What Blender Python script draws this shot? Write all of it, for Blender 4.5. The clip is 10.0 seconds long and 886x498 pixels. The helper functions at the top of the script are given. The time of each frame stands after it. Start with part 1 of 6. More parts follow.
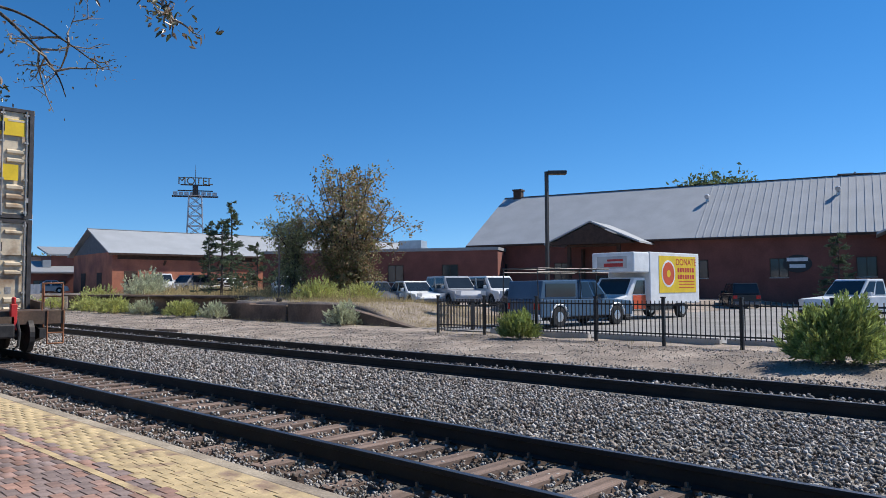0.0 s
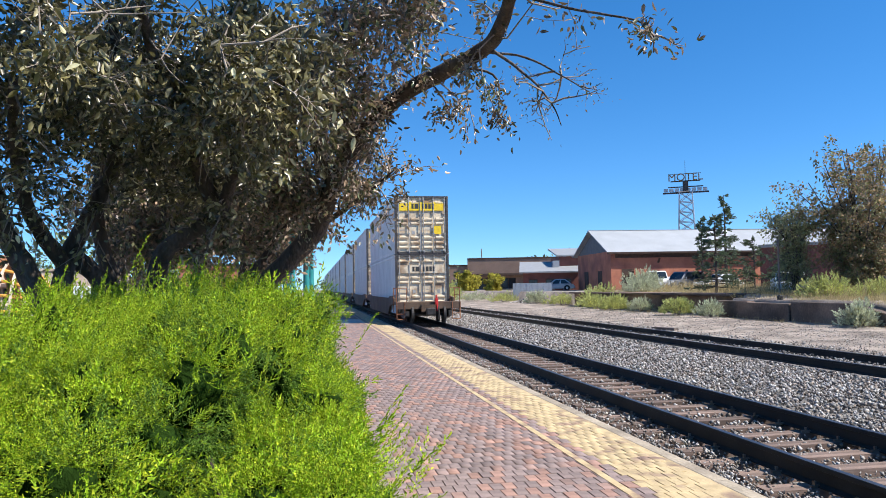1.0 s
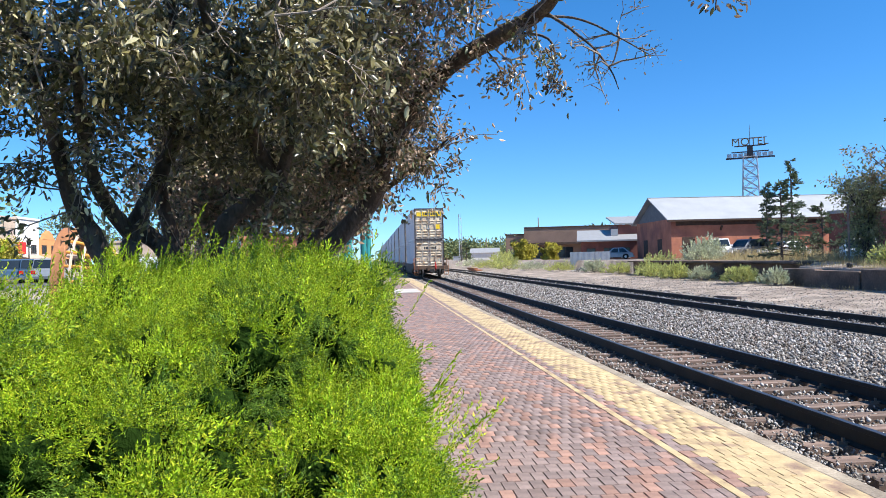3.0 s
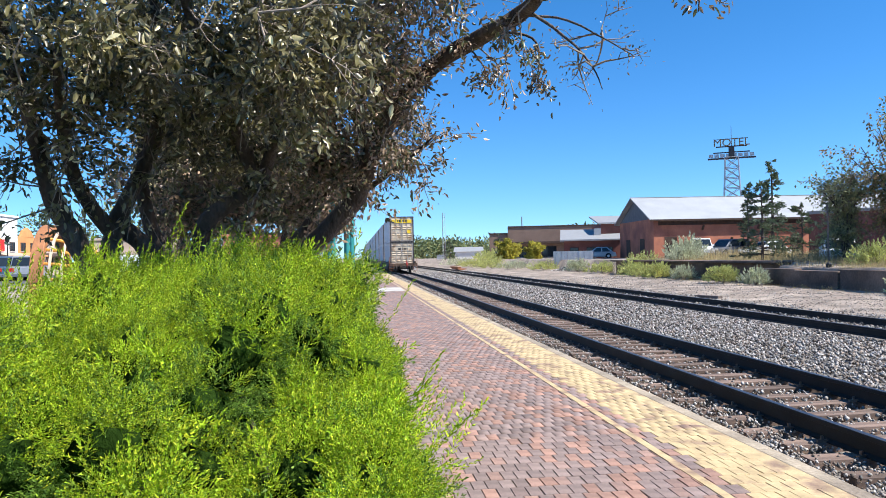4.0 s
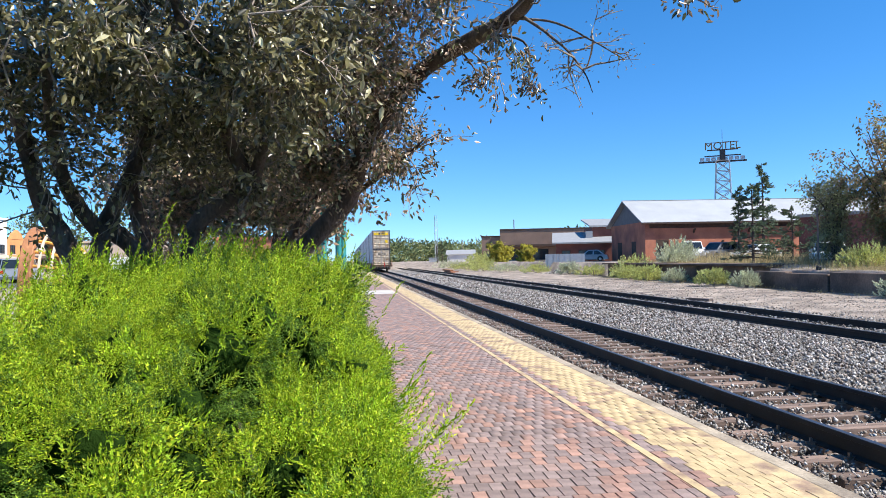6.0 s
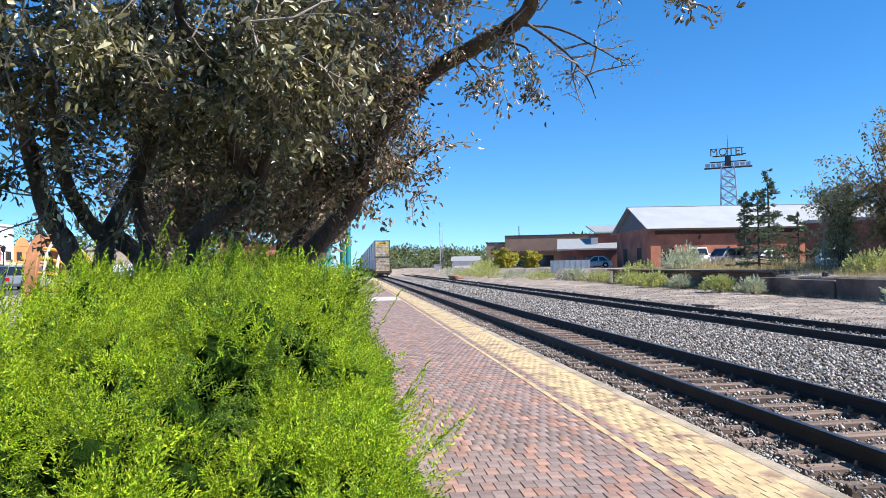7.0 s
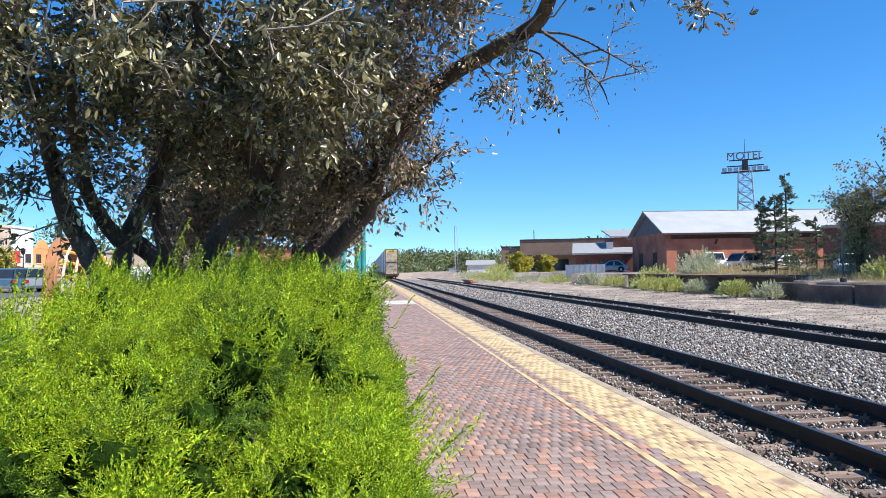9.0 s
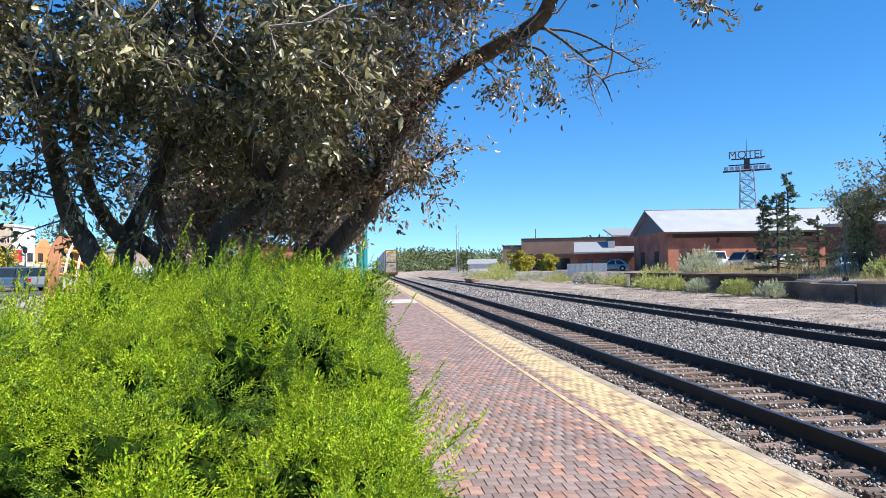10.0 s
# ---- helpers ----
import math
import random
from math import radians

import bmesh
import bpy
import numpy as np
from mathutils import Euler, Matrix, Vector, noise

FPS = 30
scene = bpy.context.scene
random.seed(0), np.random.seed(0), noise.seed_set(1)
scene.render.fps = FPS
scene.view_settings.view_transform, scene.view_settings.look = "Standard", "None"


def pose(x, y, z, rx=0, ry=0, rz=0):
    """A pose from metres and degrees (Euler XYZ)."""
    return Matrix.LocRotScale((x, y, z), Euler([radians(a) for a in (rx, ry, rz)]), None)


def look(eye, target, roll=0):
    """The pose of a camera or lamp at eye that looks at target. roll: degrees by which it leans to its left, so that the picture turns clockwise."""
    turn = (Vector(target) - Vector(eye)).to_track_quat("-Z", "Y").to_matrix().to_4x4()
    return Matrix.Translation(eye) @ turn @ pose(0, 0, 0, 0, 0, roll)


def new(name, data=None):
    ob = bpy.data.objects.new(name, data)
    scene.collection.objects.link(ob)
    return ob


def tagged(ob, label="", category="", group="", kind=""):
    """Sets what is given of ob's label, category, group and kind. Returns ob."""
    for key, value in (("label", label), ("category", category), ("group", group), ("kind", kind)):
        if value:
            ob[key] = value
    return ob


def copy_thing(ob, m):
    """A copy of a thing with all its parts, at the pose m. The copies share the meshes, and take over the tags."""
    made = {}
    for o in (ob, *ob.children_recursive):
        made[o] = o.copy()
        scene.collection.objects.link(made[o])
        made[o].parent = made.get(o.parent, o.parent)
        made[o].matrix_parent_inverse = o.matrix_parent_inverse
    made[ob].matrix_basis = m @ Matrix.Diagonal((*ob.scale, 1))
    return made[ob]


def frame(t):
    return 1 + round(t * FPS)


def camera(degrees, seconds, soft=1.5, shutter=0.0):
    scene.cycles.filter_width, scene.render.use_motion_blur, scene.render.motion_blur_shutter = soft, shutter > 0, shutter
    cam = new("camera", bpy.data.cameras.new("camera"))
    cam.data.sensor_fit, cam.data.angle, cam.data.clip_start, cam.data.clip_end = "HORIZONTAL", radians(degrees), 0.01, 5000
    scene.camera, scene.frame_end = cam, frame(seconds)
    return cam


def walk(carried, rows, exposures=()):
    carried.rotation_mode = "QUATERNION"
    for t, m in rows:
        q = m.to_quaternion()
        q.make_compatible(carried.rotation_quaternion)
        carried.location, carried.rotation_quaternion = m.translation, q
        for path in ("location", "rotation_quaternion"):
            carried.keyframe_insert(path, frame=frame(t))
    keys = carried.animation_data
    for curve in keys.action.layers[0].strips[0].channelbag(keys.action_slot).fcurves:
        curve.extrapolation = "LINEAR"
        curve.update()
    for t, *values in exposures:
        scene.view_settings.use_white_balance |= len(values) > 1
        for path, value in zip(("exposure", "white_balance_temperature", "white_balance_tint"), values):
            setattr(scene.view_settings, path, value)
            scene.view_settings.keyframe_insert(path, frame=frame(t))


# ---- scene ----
cam = camera(60.95, 10.0, soft=0.65)
PATH = [
    (0.0, pose(-0.117, -0.090, 1.485, 92.90, 0.25, -46.10)),
    (0.1, pose(-0.155, -0.070, 1.510, 92.40, 1.10, -38.45)),
    (0.2, pose(-0.180, -0.045, 1.530, 92.06, 1.60, -32.38)),
    (0.3, pose(-0.190, -0.030, 1.545, 92.06, 1.75, -27.38)),
    (0.4, pose(-0.160, -0.015, 1.548, 92.17, 1.85, -23.17)),
    (0.5, pose(-0.111, 0.000, 1.549, 92.24, 1.80, -19.88)),
    (1.0, pose(-0.050, -0.004, 1.631, 92.92, 0.97, -9.76)),
    (1.5, pose(-0.020, 0.000, 1.626, 92.71, 0.40, -4.95)),
    (2.0, pose(-0.032, -0.001, 1.612, 91.75, -0.00, -2.96)),
    (2.5, pose(-0.034, 0.010, 1.618, 90.99, 0.77, -4.13)),
    (4.0, pose(-0.036, 0.014, 1.622, 90.57, 1.10, -6.70)),
    (4.5, pose(-0.028, 0.034, 1.615, 90.67, 1.16, -6.87)),
    (5.0, pose(-0.026, 0.021, 1.612, 90.67, 1.19, -7.10)),
    (5.5, pose(-0.028, 0.007, 1.616, 90.65, 1.04, -7.39)),
    (7.0, pose(-0.001, 0.026, 1.620, 91.27, 1.12, -6.90)),
    (7.5, pose(-0.004, 0.023, 1.621, 91.37, 1.04, -6.78)),
    (8.0, pose(0.011, 0.027, 1.623, 91.37, 0.79, -6.49)),
    (8.5, pose(0.011, 0.021, 1.628, 91.46, 0.65, -6.09)),
    (9.0, pose(0.009, -0.019, 1.633, 91.57, 0.90, -5.77)),
    (9.5, pose(0.014, 0.007, 1.626, 91.56, 1.04, -5.63)),
    (10.0, pose(0.000, 0.000, 1.620, 91.50, 0.90, -5.66)),
]
walk(cam, PATH, exposures=[(0.0, 0.4), (0.3, 0.5), (0.6, 0.7), (1.0, 0.92), (2.0, 1.05), (10.0, 1.05)])

# ---- world and sun: clear autumn midday, sun high over the far side of the tracks ----
SUN_EL, SUN_AZ = radians(47), radians(117)      # azimuth from +y towards +x
world = bpy.data.worlds.new("sky")
scene.world = world
world.use_nodes = True
wt = world.node_tree
sky = wt.nodes.new("ShaderNodeTexSky")
sky.sky_type = "NISHITA"
sky.sun_disc = False
sky.sun_elevation, sky.sun_rotation = SUN_EL, SUN_AZ
sky.altitude, sky.air_density, sky.dust_density, sky.ozone_density = 2100, 1.0, 0.0, 4.0
wt.nodes["Background"].inputs["Strength"].default_value = 0.108
clear = wt.nodes.new("ShaderNodeHueSaturation")       # thin dry mountain air: a deeper blue
clear.inputs["Saturation"].default_value = 1.28
lift = wt.nodes.new("ShaderNodeVectorMath")            # dry high-altitude air: little of the white horizon haze
lift.inputs[1].default_value = (0, 0, 0.055)
way_up = wt.nodes.new("ShaderNodeTexCoord")
wt.links.new(way_up.outputs["Generated"], lift.inputs[0])
level = wt.nodes.new("ShaderNodeVectorMath")
level.operation = "NORMALIZE"
wt.links.new(lift.outputs[0], level.inputs[0])
wt.links.new(level.outputs[0], sky.inputs["Vector"])
wt.links.new(sky.outputs[0], clear.inputs["Color"])
wt.links.new(clear.outputs[0], wt.nodes["Background"].inputs[0])
sun_dir = Vector((math.sin(SUN_AZ) * math.cos(SUN_EL), math.cos(SUN_AZ) * math.cos(SUN_EL), math.sin(SUN_EL)))
lamp = bpy.data.lights.new("sun", "SUN")
lamp.energy, lamp.angle, lamp.color = 4.4, radians(0.53), (1.0, 0.95, 0.87)
new("sun", lamp).matrix_world = look(sun_dir * 60, (0, 0, 0))


# ---- materials ----
def mat(name, color, rough=0.8, metal=0.0, vary=0.25, scale=6.0, fine=60.0, bump=0.2, depth=0.01, second=None, mix=0.5,
        rand="", spread=0.0, trans=0.0, spec=0.5, coords="Object", stretch=(1, 1, 1)):
    """Two scales of noise over a base colour, fine relief, and an optional second colour in patches.
    rand: 'object' or 'island' shifts the value piece by piece by spread."""
    m = bpy.data.materials.new(name)
    m.use_nodes = True
    nt = m.node_tree
    N, L = nt.nodes, nt.links
    p = N["Principled BSDF"]
    p.inputs["Roughness"].default_value = rough
    p.inputs["Metallic"].default_value = metal
    p.inputs["Specular IOR Level"].default_value = spec
    tc = N.new("ShaderNodeTexCoord")
    mp = N.new("ShaderNodeMapping")
    mp.inputs["Scale"].default_value = stretch
    if coords == "World":
        ge = N.new("ShaderNodeNewGeometry")
        L.new(ge.outputs["Position"], mp.inputs["Vector"])
    else:
        L.new(tc.outputs[coords], mp.inputs["Vector"])
    n1 = N.new("ShaderNodeTexNoise")
    n1.inputs["Scale"].default_value, n1.inputs["Detail"].default_value = scale, 4
    n2 = N.new("ShaderNodeTexNoise")
    n2.inputs["Scale"].default_value, n2.inputs["Detail"].default_value = fine, 3
    L.new(mp.outputs[0], n1.inputs["Vector"]), L.new(mp.outputs[0], n2.inputs["Vector"])
    r1 = N.new("ShaderNodeMapRange")
    r1.inputs["From Min"].default_value, r1.inputs["From Max"].default_value = 0.35, 0.65
    r1.inputs["To Min"].default_value, r1.inputs["To Max"].default_value = 1 - vary, 1 + vary
    L.new(n1.outputs["Fac"], r1.inputs["Value"])
    r2 = N.new("ShaderNodeMapRange")
    r2.inputs["From Min"].default_value, r2.inputs["From Max"].default_value = 0.3, 0.7
    r2.inputs["To Min"].default_value, r2.inputs["To Max"].default_value = 1 - vary * 0.6, 1 + vary * 0.6
    L.new(n2.outputs["Fac"], r2.inputs["Value"])
    mul = N.new("ShaderNodeMath")
    mul.operation = "MULTIPLY"
    L.new(r1.outputs[0], mul.inputs[0]), L.new(r2.outputs[0], mul.inputs[1])
    value = mul.outputs[0]
    randout = None
    if rand:
        src = N.new("ShaderNodeObjectInfo") if rand == "object" else N.new("ShaderNodeNewGeometry")
        randout = src.outputs["Random" if rand == "object" else "Random Per Island"]
        r3 = N.new("ShaderNodeMapRange")
        r3.inputs["To Min"].default_value, r3.inputs["To Max"].default_value = 1 - spread, 1 + spread
        L.new(randout, r3.inputs["Value"])
        m3 = N.new("ShaderNodeMath")
        m3.operation = "MULTIPLY"
        L.new(value, m3.inputs[0]), L.new(r3.outputs[0], m3.inputs[1])
        value = m3.outputs[0]
    base = N.new("ShaderNodeMix")
    base.data_type = "RGBA"
    base.inputs["A"].default_value = (*color, 1)
    base.inputs["B"].default_value = (*(second or color), 1)
    if second:
        if randout is not None:
            wn = N.new("ShaderNodeTexWhiteNoise")
            wn.noise_dimensions = "1D"
            L.new(randout, wn.inputs["W"])
            ramp_in = wn.outputs["Value"]
        else:
            n3 = N.new("ShaderNodeTexNoise")
            n3.inputs["Scale"].default_value, n3.inputs["Detail"].default_value = scale * 0.6, 6
            L.new(mp.outputs[0], n3.inputs["Vector"])
            ramp_in = n3.outputs["Fac"]
        r4 = N.new("ShaderNodeMapRange")
        r4.inputs["From Min"].default_value = (1 - mix) - 0.08
        r4.inputs["From Max"].default_value = (1 - mix) + 0.08
        L.new(ramp_in, r4.inputs["Value"])
        L.new(r4.outputs[0], base.inputs["Factor"])
    else:
        base.inputs["Factor"].default_value = 0
    vm = N.new("ShaderNodeVectorMath")
    vm.operation = "SCALE"
    L.new(base.outputs["Result"], vm.inputs[0]), L.new(value, vm.inputs["Scale"])
    L.new(vm.outputs[0], p.inputs["Base Color"])
    if bump:
        b = N.new("ShaderNodeBump")
        b.inputs["Strength"].default_value, b.inputs["Distance"].default_value = bump, depth
        L.new(n2.outputs["Fac"], b.inputs["Height"])
        L.new(b.outputs[0], p.inputs["Normal"])
    if trans:
        tl = N.new("ShaderNodeBsdfTranslucent")
        L.new(vm.outputs[0], tl.inputs["Color"])
        ms = N.new("ShaderNodeMixShader")
        ms.inputs[0].default_value = trans
        L.new(p.outputs[0], ms.inputs[1]), L.new(tl.outputs[0], ms.inputs[2])
        L.new(ms.outputs[0], N["Material Output"].inputs["Surface"])
    return m


def plain(name, color, rough=0.5, metal=0.0, vary=0.08):
    return mat(name, color, rough, metal, vary=vary, scale=2.0, fine=25.0, bump=0.05, depth=0.003)


M = {}
M["dirt"] = mat("gravelly_dirt", (0.34, 0.28, 0.23), 0.95, vary=0.3, scale=0.9, fine=24, bump=0.9, depth=0.05, second=(0.235, 0.19, 0.155), mix=0.5, coords="World")
M["asphalt"] = mat("lot_asphalt", (0.24, 0.23, 0.22), 0.9, vary=0.15, scale=0.4, fine=40, bump=0.2, coords="World")
M["street"] = mat("street_asphalt", (0.09, 0.09, 0.09), 0.9, vary=0.2, scale=0.4, fine=40, bump=0.2, coords="World")
M["ballast_bed"] = mat("ballast_bed", (0.19, 0.175, 0.16), 0.95, vary=0.45, scale=3, fine=26, bump=1.0, depth=0.06, coords="World")
M["stone"] = mat("ballast_stone", (0.29, 0.275, 0.26), 0.9, vary=0.2, scale=20, fine=90, bump=0.3, rand="island", spread=0.7, second=(0.19, 0.155, 0.13), mix=0.35)
M["rail"] = mat("rail_steel", (0.022, 0.018, 0.016), 0.8, 0.0, vary=0.3, scale=2, fine=40, bump=0.15, depth=0.003)
M["rail_top"] = mat("rail_running_surface", (0.16, 0.155, 0.16), 0.45, 1.0, vary=0.12, scale=1.5, fine=60, bump=0.03, depth=0.002)
M["tie"] = mat("weathered_tie", (0.165, 0.115, 0.092), 0.95, vary=0.35, scale=3, fine=30, bump=0.6, depth=0.01, rand="object", spread=0.3, stretch=(0.3, 3, 1))
M["tie_far"] = mat("weathered_tie_far", (0.17, 0.135, 0.115), 0.95, vary=0.3, scale=3, fine=30, bump=0.4, rand="island", spread=0.3)
M["clip"] = mat("rail_clip_steel", (0.2, 0.16, 0.13), 0.5, 0.5, vary=0.2)
BR1, BR2 = (0.235, 0.175, 0.158), (0.33, 0.195, 0.15)
M["brick_piece"] = mat("paver_brick", BR1, 0.85, vary=0.18, scale=9, fine=70, bump=0.35, depth=0.004, rand="object", spread=0.2, second=BR2, mix=0.3)
M["brick_far"] = mat("paver_brick_rest", BR1, 0.85, vary=0.18, scale=9, fine=70, bump=0.35, depth=0.004, rand="island", spread=0.2, second=BR2, mix=0.3)
M["yellow_brick"] = mat("yellow_painted_brick", (0.50, 0.38, 0.21), 0.8, vary=0.16, scale=5, fine=50, bump=0.35, depth=0.004, second=(0.24, 0.155, 0.115), mix=0.40, coords="World")
M["mortar"] = mat("sand_joint", (0.115, 0.092, 0.077), 0.95, vary=0.3, scale=4, fine=60, coords="World")
M["concrete"] = mat("weathered_concrete", (0.47, 0.44, 0.40), 0.9, vary=0.15, scale=1.2, fine=40, bump=0.3, coords="World")
M["curb"] = mat("dirty_curb_concrete", (0.36, 0.30, 0.225), 0.92, vary=0.25, scale=1.6, fine=30, bump=0.5, depth=0.02, second=(0.24, 0.195, 0.15), mix=0.4, coords="World")
M["dock"] = mat("old_dock_concrete", (0.19, 0.13, 0.095), 0.92, vary=0.3, scale=0.8, fine=12, bump=0.6, depth=0.03, second=(0.10, 0.075, 0.06), mix=0.5, coords="World")
M["brickwall"] = mat("red_brick_wall", (0.42, 0.16, 0.095), 0.9, vary=0.16, scale=0.7, fine=9, bump=0.3, depth=0.02, second=(0.27, 0.105, 0.075), mix=0.45, coords="World")
M["darkbrick"] = mat("dark_red_brick", (0.20, 0.075, 0.058), 0.9, vary=0.15, scale=0.7, fine=9, bump=0.3, depth=0.02, coords="World")
M["brownbrick"] = mat("brown_block_wall", (0.235, 0.155, 0.115), 0.9, vary=0.12, scale=0.5, fine=6, bump=0.3, depth=0.02, coords="World")
M["metalroof"] = mat("galvanised_roof", (0.35, 0.365, 0.38), 0.6, 0.0, vary=0.07, scale=0.5, fine=8, bump=0.06, coords="World")
M["whiteroof"] = plain("white_metal_roof", (0.29, 0.295, 0.30), 0.55)
M["slategrey"] = mat("grey_gable_boards", (0.12, 0.13, 0.145), 0.85, vary=0.12, scale=2, fine=20)
M["darkwood"] = mat("dark_stained_timber", (0.06, 0.035, 0.025), 0.85, vary=0.25, scale=3, fine=30)
M["blackiron"] = plain("black_painted_iron", (0.018, 0.018, 0.02), 0.5, 0.2)
M["lampbronze"] = plain("dark_bronze_paint", (0.05, 0.045, 0.042), 0.5, 0.3)
M["teal"] = mat("teal_painted_steel", (0.03, 0.24, 0.23), 0.4, 0.1, vary=0.12, scale=3, fine=30, bump=0.05)
M["containerwhite"] = mat("container_white_paint", (0.66, 0.66, 0.66), 0.55, vary=0.08, scale=0.7, fine=12, bump=0.08, second=(0.5, 0.46, 0.42), mix=0.22)
M["doorwhite"] = mat("container_door_paint", (0.60, 0.50, 0.36), 0.5, vary=0.14, scale=2.5, fine=18, bump=0.08, second=(0.30, 0.19, 0.11), mix=0.42)
M["doorbar"] = mat("galvanised_lock_rod", (0.42, 0.39, 0.35), 0.45, 0.5, vary=0.2)
M["motelletter"] = plain("aged_ochre_letter", (0.22, 0.16, 0.09), 0.6)
M["purple"] = plain("dark_purple_print", (0.08, 0.02, 0.16), 0.5)
M["signyellow"] = plain("yellow_panel", (0.80, 0.55, 0.02), 0.5)
M["ink"] = plain("dark_lettering", (0.03, 0.03, 0.03), 0.6)
M["darkframe"] = mat("dark_frame_steel", (0.06, 0.055, 0.055), 0.6, 0.3, vary=0.3)
M["wellcar"] = mat("rusty_brown_car_paint", (0.11, 0.07, 0.045), 0.75, 0.1, vary=0.3, scale=1.5, fine=20, bump=0.2, second=(0.085, 0.05, 0.04), mix=0.4)
M["rustrail"] = mat("rusted_handrail", (0.30, 0.125, 0.06), 0.8, 0.1, vary=0.3)
M["wheelsteel"] = mat("wheel_steel", (0.05, 0.045, 0.042), 0.55, 0.5, vary=0.3)
M["red"] = plain("red_paint", (0.55, 0.03, 0.025), 0.45)
M["orange"] = plain("orange_red_paint", (0.62, 0.09, 0.02), 0.4)
M["rubber"] = mat("tyre_rubber", (0.02, 0.02, 0.021), 0.85, vary=0.2)
M["chrome"] = plain("bright_wheel_metal", (0.55, 0.55, 0.56), 0.3, 0.9)
M["whitepaint"] = plain("white_vehicle_paint", (0.78, 0.78, 0.77), 0.3)
M["bluepaint"] = plain("slate_blue_vehicle_paint", (0.05, 0.10, 0.165), 0.3)
M["blackpaint"] = plain("black_vehicle_paint", (0.015, 0.016, 0.018), 0.25)
M["silverpaint"] = plain("silver_vehicle_paint", (0.42, 0.43, 0.45), 0.3, 0.4)
M["greypaint"] = plain("grey_vehicle_paint", (0.14, 0.15, 0.17), 0.3, 0.3)
M["glass"] = plain("tinted_window_glass", (0.02, 0.028, 0.035), 0.08)
M["taillight"] = plain("red_lens", (0.5, 0.01, 0.01), 0.25)
M["headlight"] = plain("clear_lens", (0.7, 0.7, 0.68), 0.15)
M["stucco"] = mat("orange_stucco", (0.60, 0.27, 0.10), 0.9, vary=0.1, scale=0.8, fine=20)
M["whitestucco"] = mat("white_stucco", (0.72, 0.70, 0.67), 0.9, vary=0.08, scale=0.8, fine=20)
M["tanstucco"] = mat("tan_stone_front", (0.45, 0.35, 0.27), 0.9, vary=0.15, scale=1, fine=12)
M["pinkstone"] = mat("pink_tan_stone", (0.50, 0.35, 0.28), 0.9, vary=0.15, scale=1, fine=12)
M["archwood"] = mat("varnished_timber_arch", (0.36, 0.16, 0.07), 0.6, vary=0.2, scale=3, fine=30, stretch=(1, 1, 0.2))
M["hoopwood"] = plain("pale_hoop_timber", (0.55, 0.46, 0.36), 0.6)
M["archgold"] = mat("golden_timber_spokes", (0.62, 0.31, 0.06), 0.55, vary=0.2, scale=3, fine=30)
M["bark"] = mat("dark_furrowed_bark", (0.075, 0.058, 0.048), 0.95, vary=0.4, scale=4, fine=28, bump=1.0, depth=0.03, second=(0.14, 0.12, 0.105), mix=0.35, stretch=(1, 1, 0.35))
M["twig"] = mat("thin_grey_twig", (0.24, 0.2, 0.165), 0.95, vary=0.3)
# pale leaves mixed in at random paint the sunlit highlights
M["leaf"] = mat("tree_leaf", (0.125, 0.112, 0.045), 0.36, vary=0.3, scale=2, fine=40, bump=0, rand="island", spread=0.75, second=(0.5, 0.45, 0.26), mix=0.16, trans=0.3, spec=0.8)
M["leaf_brown"] = mat("tree_leaf_turning", (0.27, 0.19, 0.125), 0.38, vary=0.3, scale=2, fine=40, bump=0, rand="island", spread=0.7, second=(0.11, 0.125, 0.05), mix=0.35, trans=0.22, spec=0.8)
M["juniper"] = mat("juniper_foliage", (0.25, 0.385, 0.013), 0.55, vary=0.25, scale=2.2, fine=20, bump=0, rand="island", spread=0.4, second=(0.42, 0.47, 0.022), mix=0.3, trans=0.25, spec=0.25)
# dark copy of juniper: painted shade, also mixed in at random
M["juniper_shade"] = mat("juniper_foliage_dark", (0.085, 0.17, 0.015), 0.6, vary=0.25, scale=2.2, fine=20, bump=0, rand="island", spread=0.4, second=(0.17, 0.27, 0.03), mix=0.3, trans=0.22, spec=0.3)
# near-black fill: the shade deep in the hedge, put into the colour
M["juniper_shade_core"] = mat("juniper_inner_shade", (0.013, 0.028, 0.005), 1.0, vary=0.4, scale=6, fine=40, bump=0.5, depth=0.05, spec=0.0)
M["sage"] = mat("rabbitbrush_foliage", (0.46, 0.49, 0.19), 0.8, vary=0.25, scale=2, fine=20, bump=0, rand="island", spread=0.4, second=(0.55, 0.54, 0.17), mix=0.3, trans=0.3)
M["greenbrush"] = mat("green_brush_foliage", (0.33, 0.39, 0.13), 0.8, vary=0.25, scale=2, fine=20, bump=0, rand="island", spread=0.4, second=(0.34, 0.38, 0.11), mix=0.3, trans=0.25)
M["greysage"] = mat("grey_sage_foliage", (0.50, 0.52, 0.36), 0.8, vary=0.25, scale=2, fine=20, bump=0, rand="island", spread=0.4, trans=0.3)
M["pine"] = mat("pine_needles", (0.13, 0.165, 0.095), 0.8, vary=0.3, scale=2, fine=20, bump=0, rand="island", spread=0.4, trans=0.2)
M["autumn"] = mat("thin_autumn_leaf", (0.33, 0.225, 0.12), 0.8, vary=0.3, scale=1, fine=20, bump=0, rand="island", spread=0.4, second=(0.22, 0.215, 0.09), mix=0.45, trans=0.3)
M["olive"] = mat("olive_leaf", (0.27, 0.27, 0.13), 0.8, vary=0.3, scale=1, fine=20, bump=0, rand="island", spread=0.45, trans=0.25)
